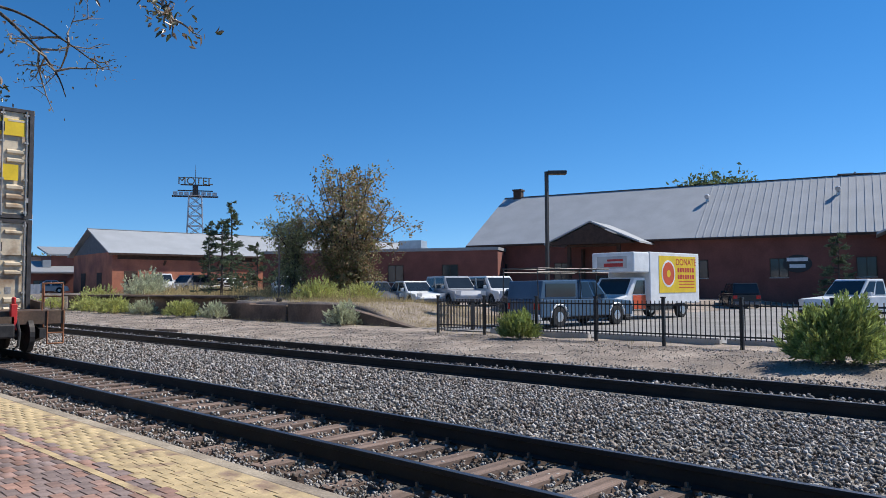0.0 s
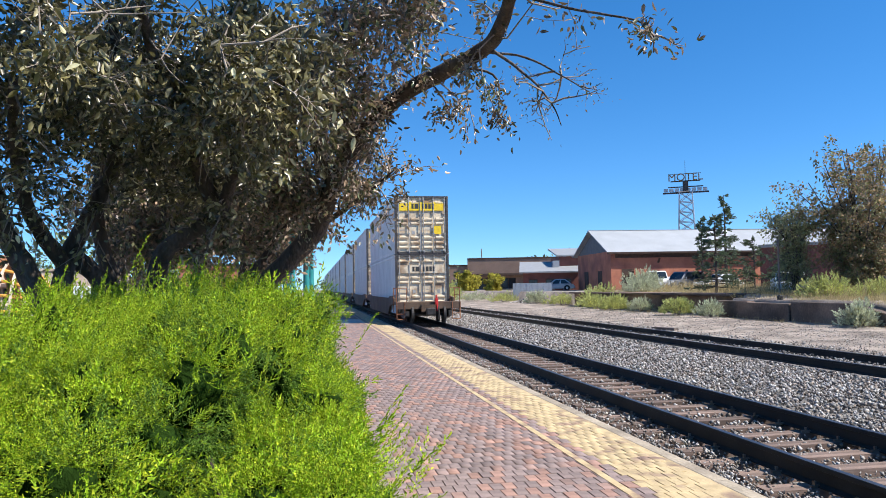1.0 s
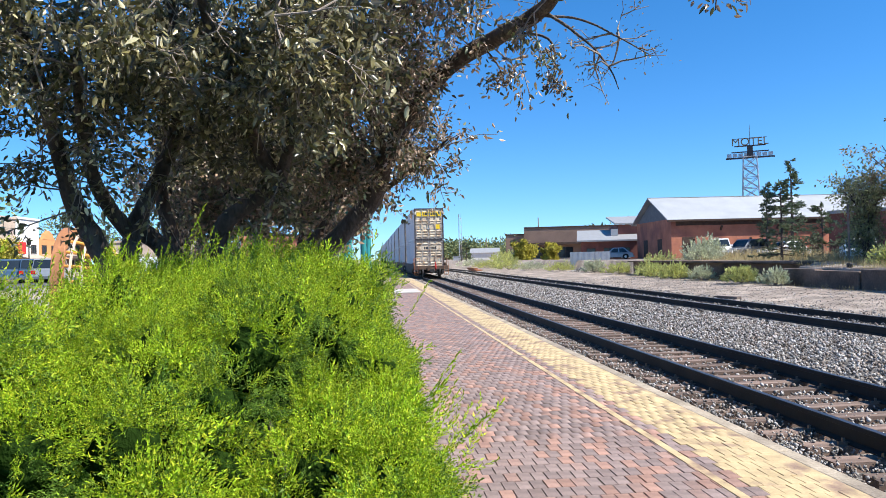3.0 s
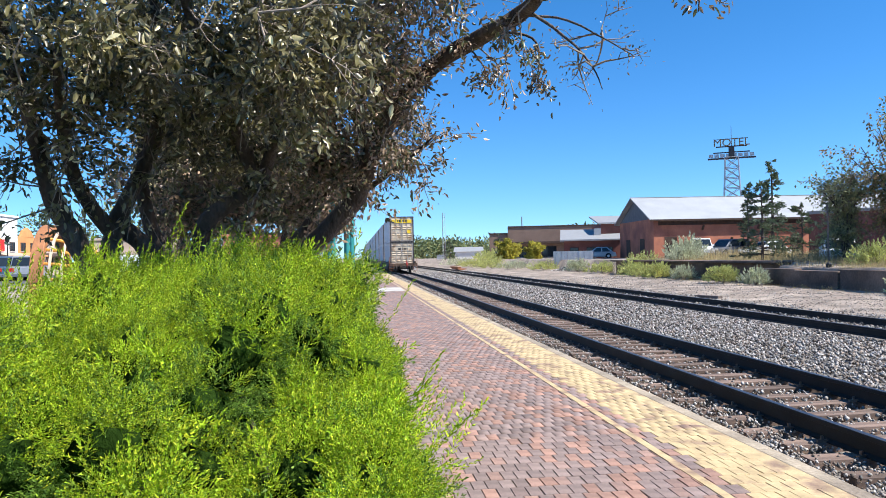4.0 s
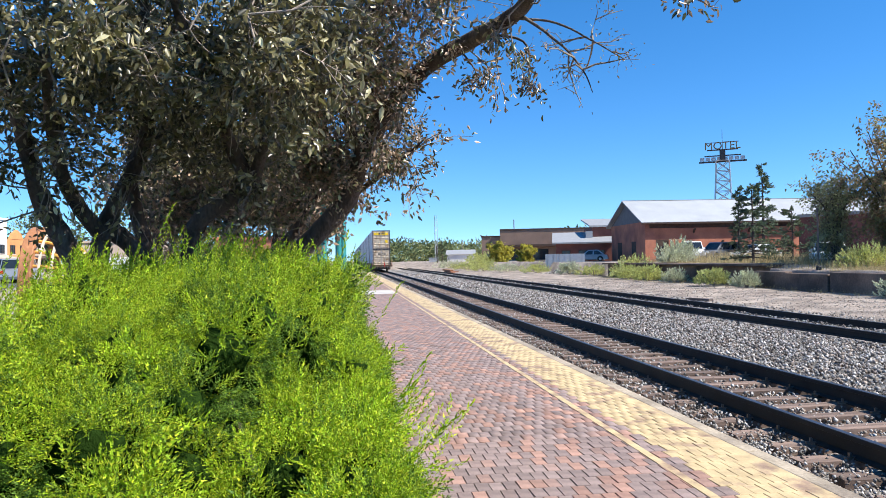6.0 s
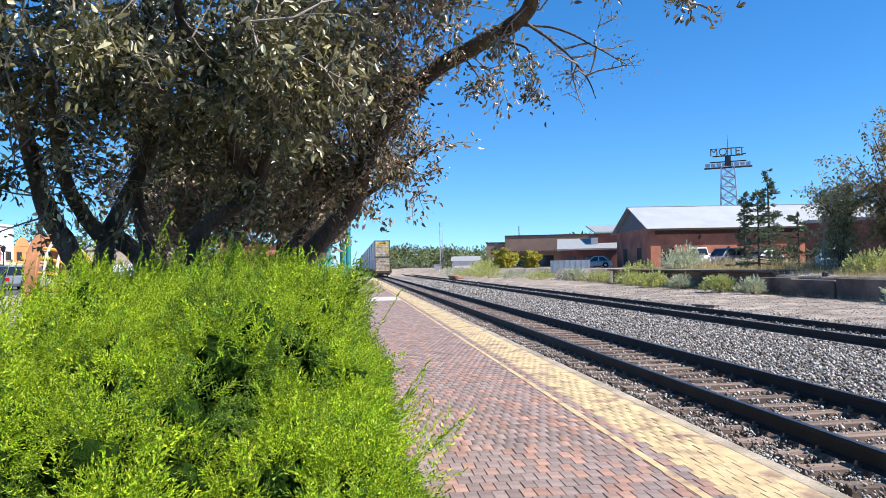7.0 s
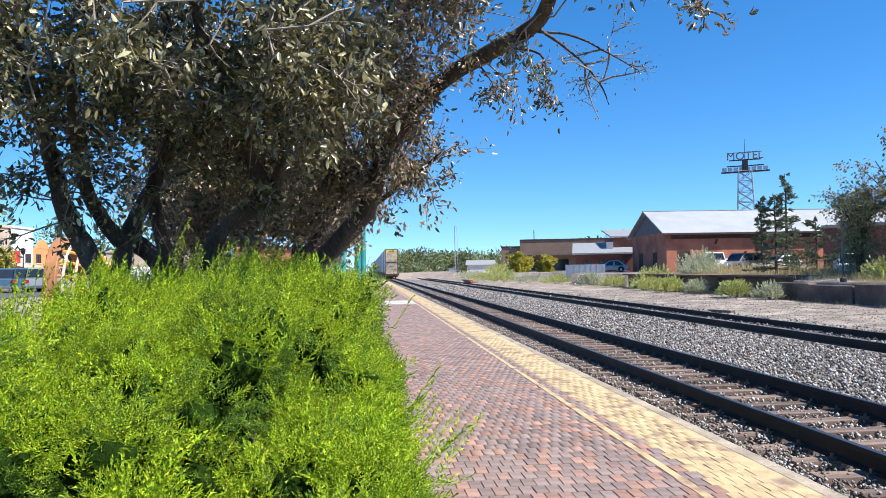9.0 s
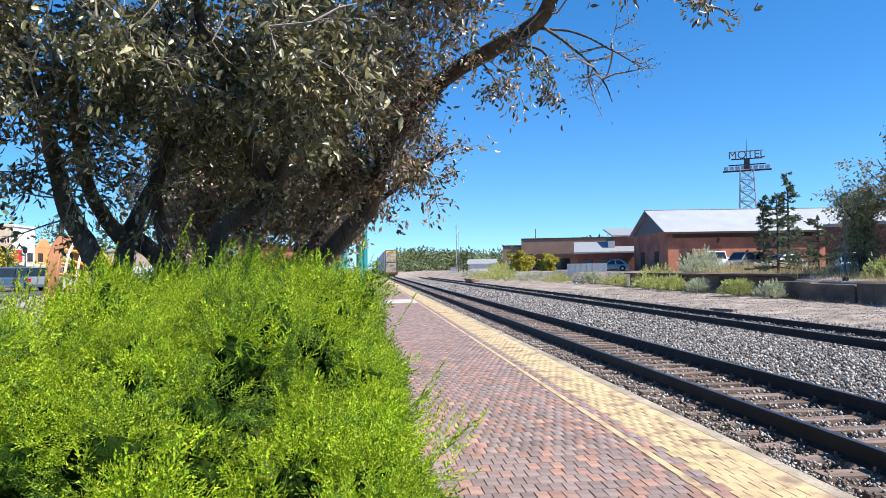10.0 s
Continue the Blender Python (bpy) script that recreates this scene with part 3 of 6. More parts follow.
def well_car(last, tint):
    """A well car at its rear end: y = 0 is the rear face of the containers."""
    car = thing("container_well_car", "rusty brown well car carrying two stacked white containers" if not last else
                "last rusty well car with two stacked white containers", "rail car", group="cars of the freight train")
    side = Shape()
    for sx in (-1, 1):
        side.prism([(-0.6, 0.95), (-0.6, 1.15), (0.6, 1.25), (1.4, 1.25), (2.2, 1.15), (BOX_LEN - 2.2, 1.15), (BOX_LEN - 0.6, 1.25), (BOX_LEN + 1.2, 1.15), (BOX_LEN + 1.2, 0.95), (BOX_LEN - 1.6, 0.75), (BOX_LEN - 2.4, 0.32), (2.4, 0.32), (1.6, 0.75)],
                   sx * 1.40 - 0.05, sx * 1.40 + 0.05)
    part("side_sill", side, "wellcar", car)
    part("well_floor", Shape().box(-1.35, 2.2, 0.28, 1.35, BOX_LEN - 2.2, 0.36), "wellcar", car)
    lo = container(car, 0.0, 0.42, BOX_LEN, BOX_H, "")
    hi = container(car, 0.0, 0.42 + BOX_H + 0.03, BOX_LEN, BOX_H - 0.03, "")
    sign_panel(lo, 0, 0.42 + BOX_H * 0.68, 1.08, 0.40, "doorwhite", True)
    sign_panel(hi, 0, 0.45 + BOX_H + BOX_H * 0.74, 1.08, 0.42, "signyellow", True)
    part("small_yellow_plate", Shape().box(0.55, -0.025, 0.45 + BOX_H + 0.95, 0.95, -0.014, 0.45 + BOX_H + 1.35), "signyellow", hi)
    # end platform over the truck
    for end, ys in ((0, -1), (BOX_LEN, 1)):
        pl = Shape().box(-1.45, min(end, end + ys * 1.75), 0.86, 1.45, max(end, end + ys * 1.75), 0.98)
        pl.box(-0.35, min(end, end + ys * 2.0), 0.55, 0.35, max(end, end + ys * 2.0), 0.86)
        part("end_platform", pl, "wellcar", car)
        if end == 0 and not last:
            continue
    part("end_sill", Shape().box(-1.5, -1.85, 0.66, 1.5, -1.72, 0.98), "wellcar", car, bevel=0.01)
    if last:
        part("coupler", Shape().box(-0.13, -2.35, 0.42, 0.13, -1.7, 0.68).box(-0.2, -2.6, 0.40, 0.2, -2.3, 0.72), "wheelsteel", car, bevel=0.04)
        part("air_hose", Shape().tube([(0.42, -1.9, 0.85), (0.44, -2.1, 0.5), (0.4, -2.15, 0.2), (0.3, -2.1, 0.12)], 0.035, 8), "rubber", car)
        for sx in (-1, 1):
            rr = Shape()
            for yy in (-1.78, -0.5):
                rr.tube([(sx * 1.46, yy, 0.5), (sx * 1.46, yy, 1.62)], 0.022, 6)
            for zz in (1.3, 1.62):
                rr.tube([(sx * 1.46, -1.78, zz), (sx * 1.46, -0.5, zz)], 0.02, 6)
            rr.tube([(sx * 1.46, -1.8, 1.62), (sx * 1.0, -1.8, 1.62), (sx * 1.0, -1.8, 0.9)], 0.02, 6)
            for zz in (0.45, 0.2):
                rr.tube([(sx * 1.46, -1.86, zz), (sx * 1.1, -1.86, zz)], 0.018, 6)
            rr.tube([(sx * 1.46, -1.86, 0.98), (sx * 1.46, -1.86, 0.2)], 0.018, 6).tube([(sx * 1.1, -1.86, 0.98), (sx * 1.1, -1.86, 0.2)], 0.018, 6)
            part("handrail", rr, "rustrail", car, "rusty orange steel handrail and steps")
        part("end_marker", Shape().box(0.28, -2.0, 0.55, 0.42, -1.87, 1.15).tube([(0.35, -1.95, 1.15), (0.35, -1.95, 1.3)], 0.05, 8), "red", car, "red end-of-train marker", bevel=0.02)
    for yb in (-0.75, BOX_LEN + 0.75):
        for dy in (-0.85, 0.85):
            for sx in (-1, 1):
                w = Shape()
                w.wheel(sx * 0.74, yb + dy, 0.42, 0.42, 0.13, 24)
                part("wheel", w, "wheelsteel", car, smooth=False)
            part("axle", Shape().tube([(-0.75, yb + dy, 0.42), (0.75, yb + dy, 0.42)], 0.08, 8), "wheelsteel", car)
        tr = Shape()
        for sx in (-1, 1):
            tr.prism([(yb - 1.2, 0.35), (yb - 1.2, 0.55), (yb - 0.4, 0.72), (yb + 0.4, 0.72), (yb + 1.2, 0.55), (yb + 1.2, 0.35), (yb + 0.5, 0.22), (yb - 0.5, 0.22)], sx * 0.98 - 0.07, sx * 0.98 + 0.07)
        tr.box(-0.98, yb - 0.2, 0.35, 0.98, yb + 0.2, 0.62)
        part("truck_frame", tr, "wheelsteel", car)
    return car


last_car = well_car(True, 0)
cars_of_train.append(last_car)
mid_car = well_car(False, 1)
cars_of_train.append(mid_car)
for i in range(10):
    cars_of_train.append(copy_thing(mid_car, pose(0, 0, 0)))


# ---- buildings ----
def window_parts(parent, m, w, h):
    """A sash window let into a wall: frame, pane and sill, facing -y of m."""
    win = part("window", Shape().box(-w / 2, -0.03, 0, w / 2, 0.02, h, m), "glass", parent, "dark window pane")
    fr = Shape()
    for x0, z0, x1, z1 in ((-w / 2 - 0.07, -0.02, -w / 2, h + 0.07), (w / 2, -0.02, w / 2 + 0.07, h + 0.07), (-w / 2, h, w / 2, h + 0.07), (-0.03, 0, 0.03, h)):
        fr.box(x0, -0.06, z0, x1, 0.02, z1, m)
    part("window_frame", fr, "darkwood", win)
    part("window_sill", Shape().box(-w / 2 - 0.1, -0.1, -0.1, w / 2 + 0.1, 0.02, -0.02, m), "concrete", win)


def gabled(name, label, m, length, width, base, eave, ridge, wall, roof, gable_mat=None, overhang=0.5, ribs=0.0):
    """A gabled hall: its front long wall lies on y = 0 of m, from x = 0; +y is behind."""
    b = thing(name, label, "building", m)
    w = Shape()
    t = 0.35
    w.box(0, 0, base, length, t, eave).box(0, width - t, base, length, width, eave).box(0, t, base, t, width - t, eave).box(length - t, t, base, length, width - t, eave)
    part("wall", w, wall, b)
    for x0 in (0.02, length - 0.32):
        part("gable", Shape().prism([(0.05, eave + 0.003), (width - 0.05, eave + 0.003), (width / 2, ridge - 0.1)], x0, x0 + 0.3), gable_mat or wall, b)
    s = (ridge - eave) / (width / 2)
    r = Shape()
    o = overhang
    r.prism([(-o, eave - s * o), (width / 2, ridge), (width / 2, ridge + 0.12), (-o, eave - s * o + 0.12)], -o, length + o)
    r.prism([(width + o, eave - s * o), (width + o, eave - s * o + 0.12), (width / 2, ridge + 0.12), (width / 2, ridge)], -o, length + o)
    rf = part("roof", r, roof, b)
    f = Shape()
    f.box(-o - 0.03, -o - 0.06, eave - s * o - 0.1, length + o + 0.03, -o - 0.002, eave - s * o + 0.1)
    part("fascia", f, "darkwood", rf)
    part("ridge_cap", Shape().box(-o - 0.02, width / 2 - 0.15, ridge + 0.1, length + o + 0.02, width / 2 + 0.15, ridge + 0.16), "darkwood" if ribs else roof, rf)
    return b, rf, s


# brick depot hall with a grey gable, beyond the dock
m_depot = pose(32.3, 78.6, 0, 0, 0, -4)
depot, depot_roof, _ = gabled("brick_depot", "long orange-red brick depot with grey gable and pale metal roof", m_depot, 47, 13, 0.4, 5.3, 7.95, "brickwall", "metalroof", "slategrey", 0.55)
# dark strip on the wall standing in for the roof overhang's shadow
band = Shape().box(0.5, -0.04, 4.55, 46, -0.003, 5.05)
part("eave_shade_band", band, "darkwood", depot)
for k in range(9):
    part("wall_bracket", Shape().prism([(-0.02, 0), (-0.5, 0.5), (-0.38, 0.55), (-0.02, 0.2)], 2.2 + k * 3.1, 2.4 + k * 3.1, pose(0, 0, 2.6 + 1.35 * (k % 2))), "darkwood", depot)
for k in range(3):
    part("dark_doorway", Shape().box(1.2 + k * 14.0, -0.02, 0.5, 2.6 + k * 14.0, -0.004, 3.3), "darkwood", depot)
for yy in (3.2, 8.6):
    part("side_door", Shape().box(-0.03, yy, 0.5, -0.004, yy + 1.6, 3.2), "darkwood", depot)

# red brick warehouse linking the two halls
m_ware = pose(43.5, 68.0, 0, 0, 0, -62)
ware = thing("red_brick_warehouse", "low dark red brick warehouse with flat roof and white coping", "building", m_ware)
part("wall", Shape().box(0, 0, 0.2, 25, 10, 5.0), "darkbrick", ware)
part("coping", Shape().box(-0.1, -0.1, 5.003, 25.1, 10.1, 5.3), "whiteroof", ware)
for k in range(4):
    window_parts(ware, pose(3.5 + k * 5.6, -0.004, 2.0), 1.5, 1.6)
part("rooftop_unit", Shape().box(14, 3, 5.303, 16.4, 5, 6.3), "silverpaint", ware)

# long brick hall with a metal roof behind the parking lot
m_hall = pose(57.6, 51.0, 0, 0, 0, -75.5)
hall, hall_roof, hs = gabled("brick_hall", "long dark red-brown brick hall with ribbed grey metal roof", m_hall, 60, 18, -0.3, 5.95, 11.4, "darkbrick", "metalroof", None, 0.6, 1.0)
seams = Shape()
for k in range(62):
    x = 22.0 + k * 0.62
    for yy0, yy1 in ((-0.55, 8.95),):
        z0, z1 = 5.95 + hs * yy0 + 0.12, 5.95 + hs * yy1 + 0.12
        seams.prism([(yy0, z0), (yy1, z1), (yy1, z1 + 0.05), (yy0, z0 + 0.05)], x, x + (0.05 if x < 20 else 0.07))
part("roof_seams", seams, "metalroof", hall_roof)
for x in (22.0, 33.0):
    part("roof_vent", Shape().tube([(x, 5.6, 5.95 + hs * 5.6), (x, 5.6, 9.75), (x, 5.35, 9.95), (x, 5.1, 9.9)], [0.16, 0.16, 0.26, 0.2], 10), "silverpaint", hall_roof)
part("chimney", Shape().box(0.6, 8.6, 11.0, 1.5, 9.4, 12.2).box(0.5, 8.5, 12.2, 1.6, 9.5, 12.4), "darkwood", hall_roof)
for k in range(9):
    window_parts(hall, pose(3.0 + k * 6.4, -0.004, 2.2), 1.3, 1.5)


def porch(x):
    """Gabled entrance porch on the hall, its gable towards the lot."""
    p = part("porch", Shape().box(x - 2.4, -4.4, 5.0, x + 2.4, -4.1, 5.18), "darkwood", hall, "timber entrance porch with metal roof")
    for x0, x1, y0, y1 in ((x - 2.4, x - 2.1, -4.4, -4.1), (x + 2.1, x + 2.4, -4.4, -4.1), (x - 2.4, x - 2.2, -0.6, -0.004)):
        part("post", Shape().box(x0, y0, -0.2, x1, y1, 4.998), "darkwood", p)
    r = Shape()
    prof = [(-4.3, 5.2), (0, 7.1), (4.3, 5.2), (4.3, 5.35), (0, 7.25), (-4.3, 5.35)]
    n = len(prof)
    v = [(x + a, -5.2, b) for a, b in prof] + [(x + a, 0.8, b) for a, b in prof]
    f = [tuple(range(n)), tuple(range(2 * n - 1, n - 1, -1))] + [(i, n + i, n + (i + 1) % n, (i + 1) % n) for i in range(n)]
    part("porch_roof", Shape().add(v, f), "metalroof", p)
    part("porch_gable", Shape().add([(x - 3.8, -5.3, 5.2), (x + 3.8, -5.3, 5.2), (x, -5.3, 6.95), (x - 3.8, -4.2, 5.2), (x + 3.8, -4.2, 5.2), (x, -4.2, 6.95)],
                                    [(0, 1, 2), (5, 4, 3), (0, 3, 4, 1), (1, 4, 5, 2), (2, 5, 3, 0)]), "darkwood", p)
    part("porch_door", Shape().box(x - 1.2, -0.06, -0.1, x + 1.2, -0.005, 2.5), "blackpaint", p)


porch(14.0)
porch(40.0)
sg = part("wall_sign", Shape().add([(30.0 + 1.1 * math.cos(a * math.pi / 12), -0.05, 3.3 + 0.75 * math.sin(a * math.pi / 12)) for a in range(24)] + [(30.0 + 1.1 * math.cos(a * math.pi / 12), -0.012, 3.3 + 0.75 * math.sin(a * math.pi / 12)) for a in range(24)],
                                   [tuple(range(24)), tuple(range(47, 23, -1))] + [(i, 24 + i, 24 + (i + 1) % 24, (i + 1) % 24) for i in range(24)]), "ink", hall, "dark oval wall sign")
for x0, z0, x1, z1 in ((29.2, 3.5, 30.8, 3.8), (29.4, 2.95, 30.6, 3.25)):
    part("sign_bar", Shape().box(x0, -0.07, z0, x1, -0.055, z1), "whitepaint", sg)

# white-roofed shed, brown flat-roofed stores, far white shed
m_shed = pose(27.3, 96.3, 0, 0, 0, -16)
shed = thing("white_roofed_shed", "low brown shed with a bright white sloping roof", "building", m_shed)
part("wall", Shape().box(0, 0, 0.3, 7.2, 9, 3.3), "darkbrick", shed)
part("roof", Shape().prism([(-0.6, 3.3), (9.4, 4.9), (9.4, 5.1), (-0.6, 3.5)], -0.5, 7.6), "whiteroof", shed)
part("rooftop_unit", Shape().box(4, 3, 4.1, 4.9, 4.0, 5.0), "metalroof", shed)
for k in range(3):
    window_parts(shed, pose(1.3 + k * 2.2, -0.004, 1.2), 1.0, 1.2)
back = thing("white_roofed_annex", "brick annex with a pale roof behind the depot", "building", pose(33.2, 99, 0, 0, 0, -10))
part("wall", Shape().box(0, 0, 0.3, 12, 8, 5.6), "darkbrick", back)
part("roof", Shape().prism([(-0.4, 5.6), (8.4, 6.9), (8.4, 7.1), (-0.4, 5.8)], -0.4, 12.4), "whiteroof", back)

m_store = pose(24.9, 137.8, 0, 0, 0, -13)
store = thing("brown_store_building", "long flat-roofed brown block store building", "building", m_store)
part("wall", Shape().box(0, 0, 0.3, 3.4, 14, 5.5).box(3.404, -0.5, 0.3, 34, 14, 6.7), "brownbrick", store)
part("parapet", Shape().box(-0.1, -0.1, 5.503, 3.4, 14, 5.75).box(3.4, -0.6, 6.703, 34.1, 14, 6.95), "darkwood", store)
part("canopy", Shape().box(4, -2.4, 3.6, 30, -0.502, 4.0), "darkwood", store)
for k in range(6):
    window_parts(store, pose(6.5 + k * 4.4, -0.504, 1.2), 2.6, 1.9)
far_shed = thing("white_metal_shed", "small white metal shed far down the line", "building", pose(22.0, 165, 0, 0, 0, -10))
part("wall", Shape().box(0, 0, -0.2, 6, 8, 2.6), "whitestucco", far_shed)
part("roof", Shape().prism([(-0.3, 2.6), (4, 3.5), (8.3, 2.6), (4, 3.65)], -0.3, 6.3), "whiteroof", far_shed)

# dock wall
dock = thing("old_loading_dock", "old crumbling concrete loading dock wall above the dirt", "loading dock", kind="structure")
for y0_, y1_, x_, top in ((26.4, 30.1, 20.9, 0.74), (30.15, 33.4, 20.84, 0.66), (33.45, 36.2, 20.9, 0.72), (37.0, 43.2, 22.4, 0.9), (43.25, 50.0, 22.34, 0.92), (50.05, 56.4, 22.4, 0.9), (56.45, 62.0, 22.36, 0.92)):
    part("wall_block", Shape().box(x_ - 0.3, y0_, -0.5, x_ + 0.12, y1_, top), "dock", dock, bevel=0.04)
for y0_, y1_ in ((37.0, 45.0), (45.03, 53.5), (53.53, 62.0)):
    part("deck_slab", Shape().box(21.55, y0_, 0.925, 23.4, y1_, 1.05), "dock", dock, bevel=0.03)
wing = Shape().prism([(DOCK_Y0 - 1.6, -0.3), (DOCK_Y0 - 1.6, -0.12), (DOCK_Y0 + 3.15, 0.7), (DOCK_Y0 + 3.15, -0.3)], DOCK_X - 0.25, DOCK_X + 0.12)
part("wing_wall", wing, "dock", dock, bevel=0.02)
solo("dock_bollard", Shape().tube([(DOCK_X + 0.5, 32.0, 0.5), (DOCK_X + 0.5, 32.0, 0.95), (DOCK_X + 0.5, 32.0, 1.0)], [0.14, 0.14, 0.08], 10), "blackiron", "short dark iron post on the dock edge", "bollard")


# ---- iron fence ----
def fence():
    fx = 18.85
    top = 1.0
    f = thing("iron_fence", "low black iron picket fence along the parking lot", "fence")
    post = mesh_of("post", Shape().box(-0.04, -0.04, -0.35, 0.04, 0.04, top + 0.12).box(-0.055, -0.055, top + 0.12, 0.055, 0.055, top + 0.16), "blackiron")
    picket = mesh_of("picket", Shape().box(-0.011, -0.011, 0.06, 0.011, 0.011, top + 0.05), "blackiron")
    y0, y1 = -3.0, 18.4
    n = int((y1 - y0) / 2.14)
    for i in range(n + 1):
        o = new("post", post)
        o.parent, o.location = f, (fx, y1 - i * 2.14, 0.04)
    for zz in (0.13, 0.92):
        part("fence_rail", Shape().box(fx - 0.02, y0, zz + 0.04, fx + 0.02, y1, zz + 0.08), "blackiron", f)
    k = 0
    yy = y1 - 0.12
    while yy > y0:
        o = new("picket", picket)
        o.parent, o.location = f, (fx, yy, 0.04)
        yy -= 0.13
    return f


fence()
side_fence = thing("iron_fence", "short black iron picket fence turning back from the tracks", "fence")
for k in range(22):
    part("picket", Shape().box(18.85 + 0.16 * (k + 1) - 0.011, 18.389, -0.05, 18.85 + 0.16 * (k + 1) + 0.011, 18.411, 0.95), "blackiron", side_fence)
part("fence_rail", Shape().box(18.9, 18.38, 0.8, 22.5, 18.42, 0.84).box(18.9, 18.38, 0.02, 22.5, 18.42, 0.06), "blackiron", side_fence)
for k in range(2):
    part("post", Shape().box(20.6 + k * 1.9, 18.35, -0.3, 20.7 + k * 1.9, 18.45, 1.05), "blackiron", side_fence)
kb = Shape()
for k in range(6):
    kb.box(20.0, -8 + k * 4.2, -0.3, 20.18, -8 + k * 4.2 + 4.0, 0.06)
solo("lot_curb", kb, "concrete", "pale concrete kerb at the edge of the lot", "kerb", "structure", bevel=0.02)

# ---- lot lamp ----
ll = thing("lot_lamp", "tall dark bronze parking lot lamp with a flat shoebox head", "lamp post", pose(29.2, 21.2, 0))
part("pole", Shape().box(-0.07, -0.07, -0.2, 0.07, 0.07, 7.0), "lampbronze", ll)
part("base", Shape().tube([(0, 0, -0.3), (0, 0, 0.55)], 0.3, 14), "concrete", ll)
part("lamp_head", Shape().box(0.05, -0.25, 6.85, 0.95, 0.25, 7.02, pose(0, 0, 0, 0, 0, -50)), "lampbronze", ll, bevel=0.03)


# ---- motel sign tower ----
tw = thing("motel_sign_tower", "tall white lattice sign tower with motel lettering on top", "sign tower", pose(70, 132.7, 0, 0, 0, -30))
lat = Shape()
for sx in (-1, 1):
    for sy in (-1, 1):
        lat.tube([(sx * 1.9, sy * 1.9, 0), (sx * 1.15, sy * 1.15, 19)], 0.11, 5)
for k in range(10):
    z0, z1 = 1.9 * k, 1.9 * (k + 1)
    a, b = 1.9 - 0.75 * z0 / 19, 1.9 - 0.75 * z1 / 19
    for (ax, ay), (bx, by) in (((-1, -1), (1, -1)), ((1, -1), (1, 1)), ((1, 1), (-1, 1)), ((-1, 1), (-1, -1))):
        lat.tube([(ax * a, ay * a, z0), (bx * b, by * b, z1)], 0.06, 4, False)
        lat.tube([(bx * a, by * a, z0), (ax * b, ay * b, z1)], 0.06, 4, False)
        lat.tube([(ax * b, ay * b, z1), (bx * b, by * b, z1)], 0.06, 4, False)
part("lattice", lat, "silverpaint", tw, "weathered white steel lattice")
part("sign_frame", Shape().box(-4.2, -0.15, 18.75, 4.2, 0.15, 19.05).box(-3.2, -0.15, 19.9, 3.2, 0.1, 20.1).box(-2.7, -0.12, 21.0, 2.7, 0.12, 21.2)  .box(-2.9, 0.0, 22.45, 2.9, 0.12, 22.55).box(-0.5, -0.5, 19.0, 0.5, 0.5, 21.0), "darkframe", tw)
part("name_letters", Shape().box(-4.0, -0.3, 19.1, -3.2, -0.15, 19.75).box(-3.0, -0.3, 19.1, -2.2, -0.15, 19.75).box(-2.0, -0.3, 19.1, -1.2, -0.15, 19.75).box(-1.0, -0.3, 19.1, -0.2, -0.15, 19.75)
     .box(0.1, -0.3, 19.1, 0.9, -0.15, 19.75).box(1.1, -0.3, 19.1, 1.9, -0.15, 19.75).box(2.1, -0.3, 19.1, 2.9, -0.15, 19.75).box(3.1, -0.3, 19.1, 3.9, -0.15, 19.75), "silverpaint", tw, "pale bars of the name row")
letters("MOTEL", 2.0, "motelletter", tw, pose(0, -0.45, 21.75, 90, 0, 0), "lettering", 0.15, "large weathered MOTEL letters")
part("mast", Shape().tube([(0, 0, 21), (0, 0, 25.0)], [0.08, 0.03], 6), "darkframe", tw)


# ---- juniper hedge: mounds of feathery shoots round a near-black core painted as gap shade ----
def hedge_top(x, y):
    z = 1.29 + 0.24 * smooth01(0.8, 3.2, y) + 0.06 * smooth01(3.5, 6.5, y) + 0.22 * np.exp(-(x + 1.15) ** 2 / 0.6 - (y - 7.4) ** 2 / 1.5)
    z = z + 0.07 * np.sin(x * 3.3 + 1.0) * np.sin(y * 2.1 + 0.6) + 0.05 * np.sin(x * 6.1 + y * 4.3)
    z = z - 0.05 * smooth01(-1.1, -2.2, x) * (1 - smooth01(5.5, 7.0, y)) - 0.08 * smooth01(-3.0, -4.0, x)
    z = z + 0.10 * np.sin(x * 7.3 + 1.5 * np.sin(y * 2.3)) * np.sin(y * 6.1 + 1.2 * np.sin(x * 3.1)) - 0.03
    z = z + 0.08 * np.exp(-(x + 0.45) ** 2 / 0.3 - (y - 2.8) ** 2 / 0.5) - 0.14 * np.exp(-(y - 1.8 - 0.3 * x) ** 2 / 0.03)
    return z - 0.14 * smooth01(-0.35, 0.1, x) * (1 - smooth01(2.5, 5.0, y))


PLUMES = [feather(18, 0.05, 0.6, 3), feather(22, 0.045, 0.75, 5), feather(14, 0.05, 0.45, 9), feather(26, 0.04, 0.65, 11)]


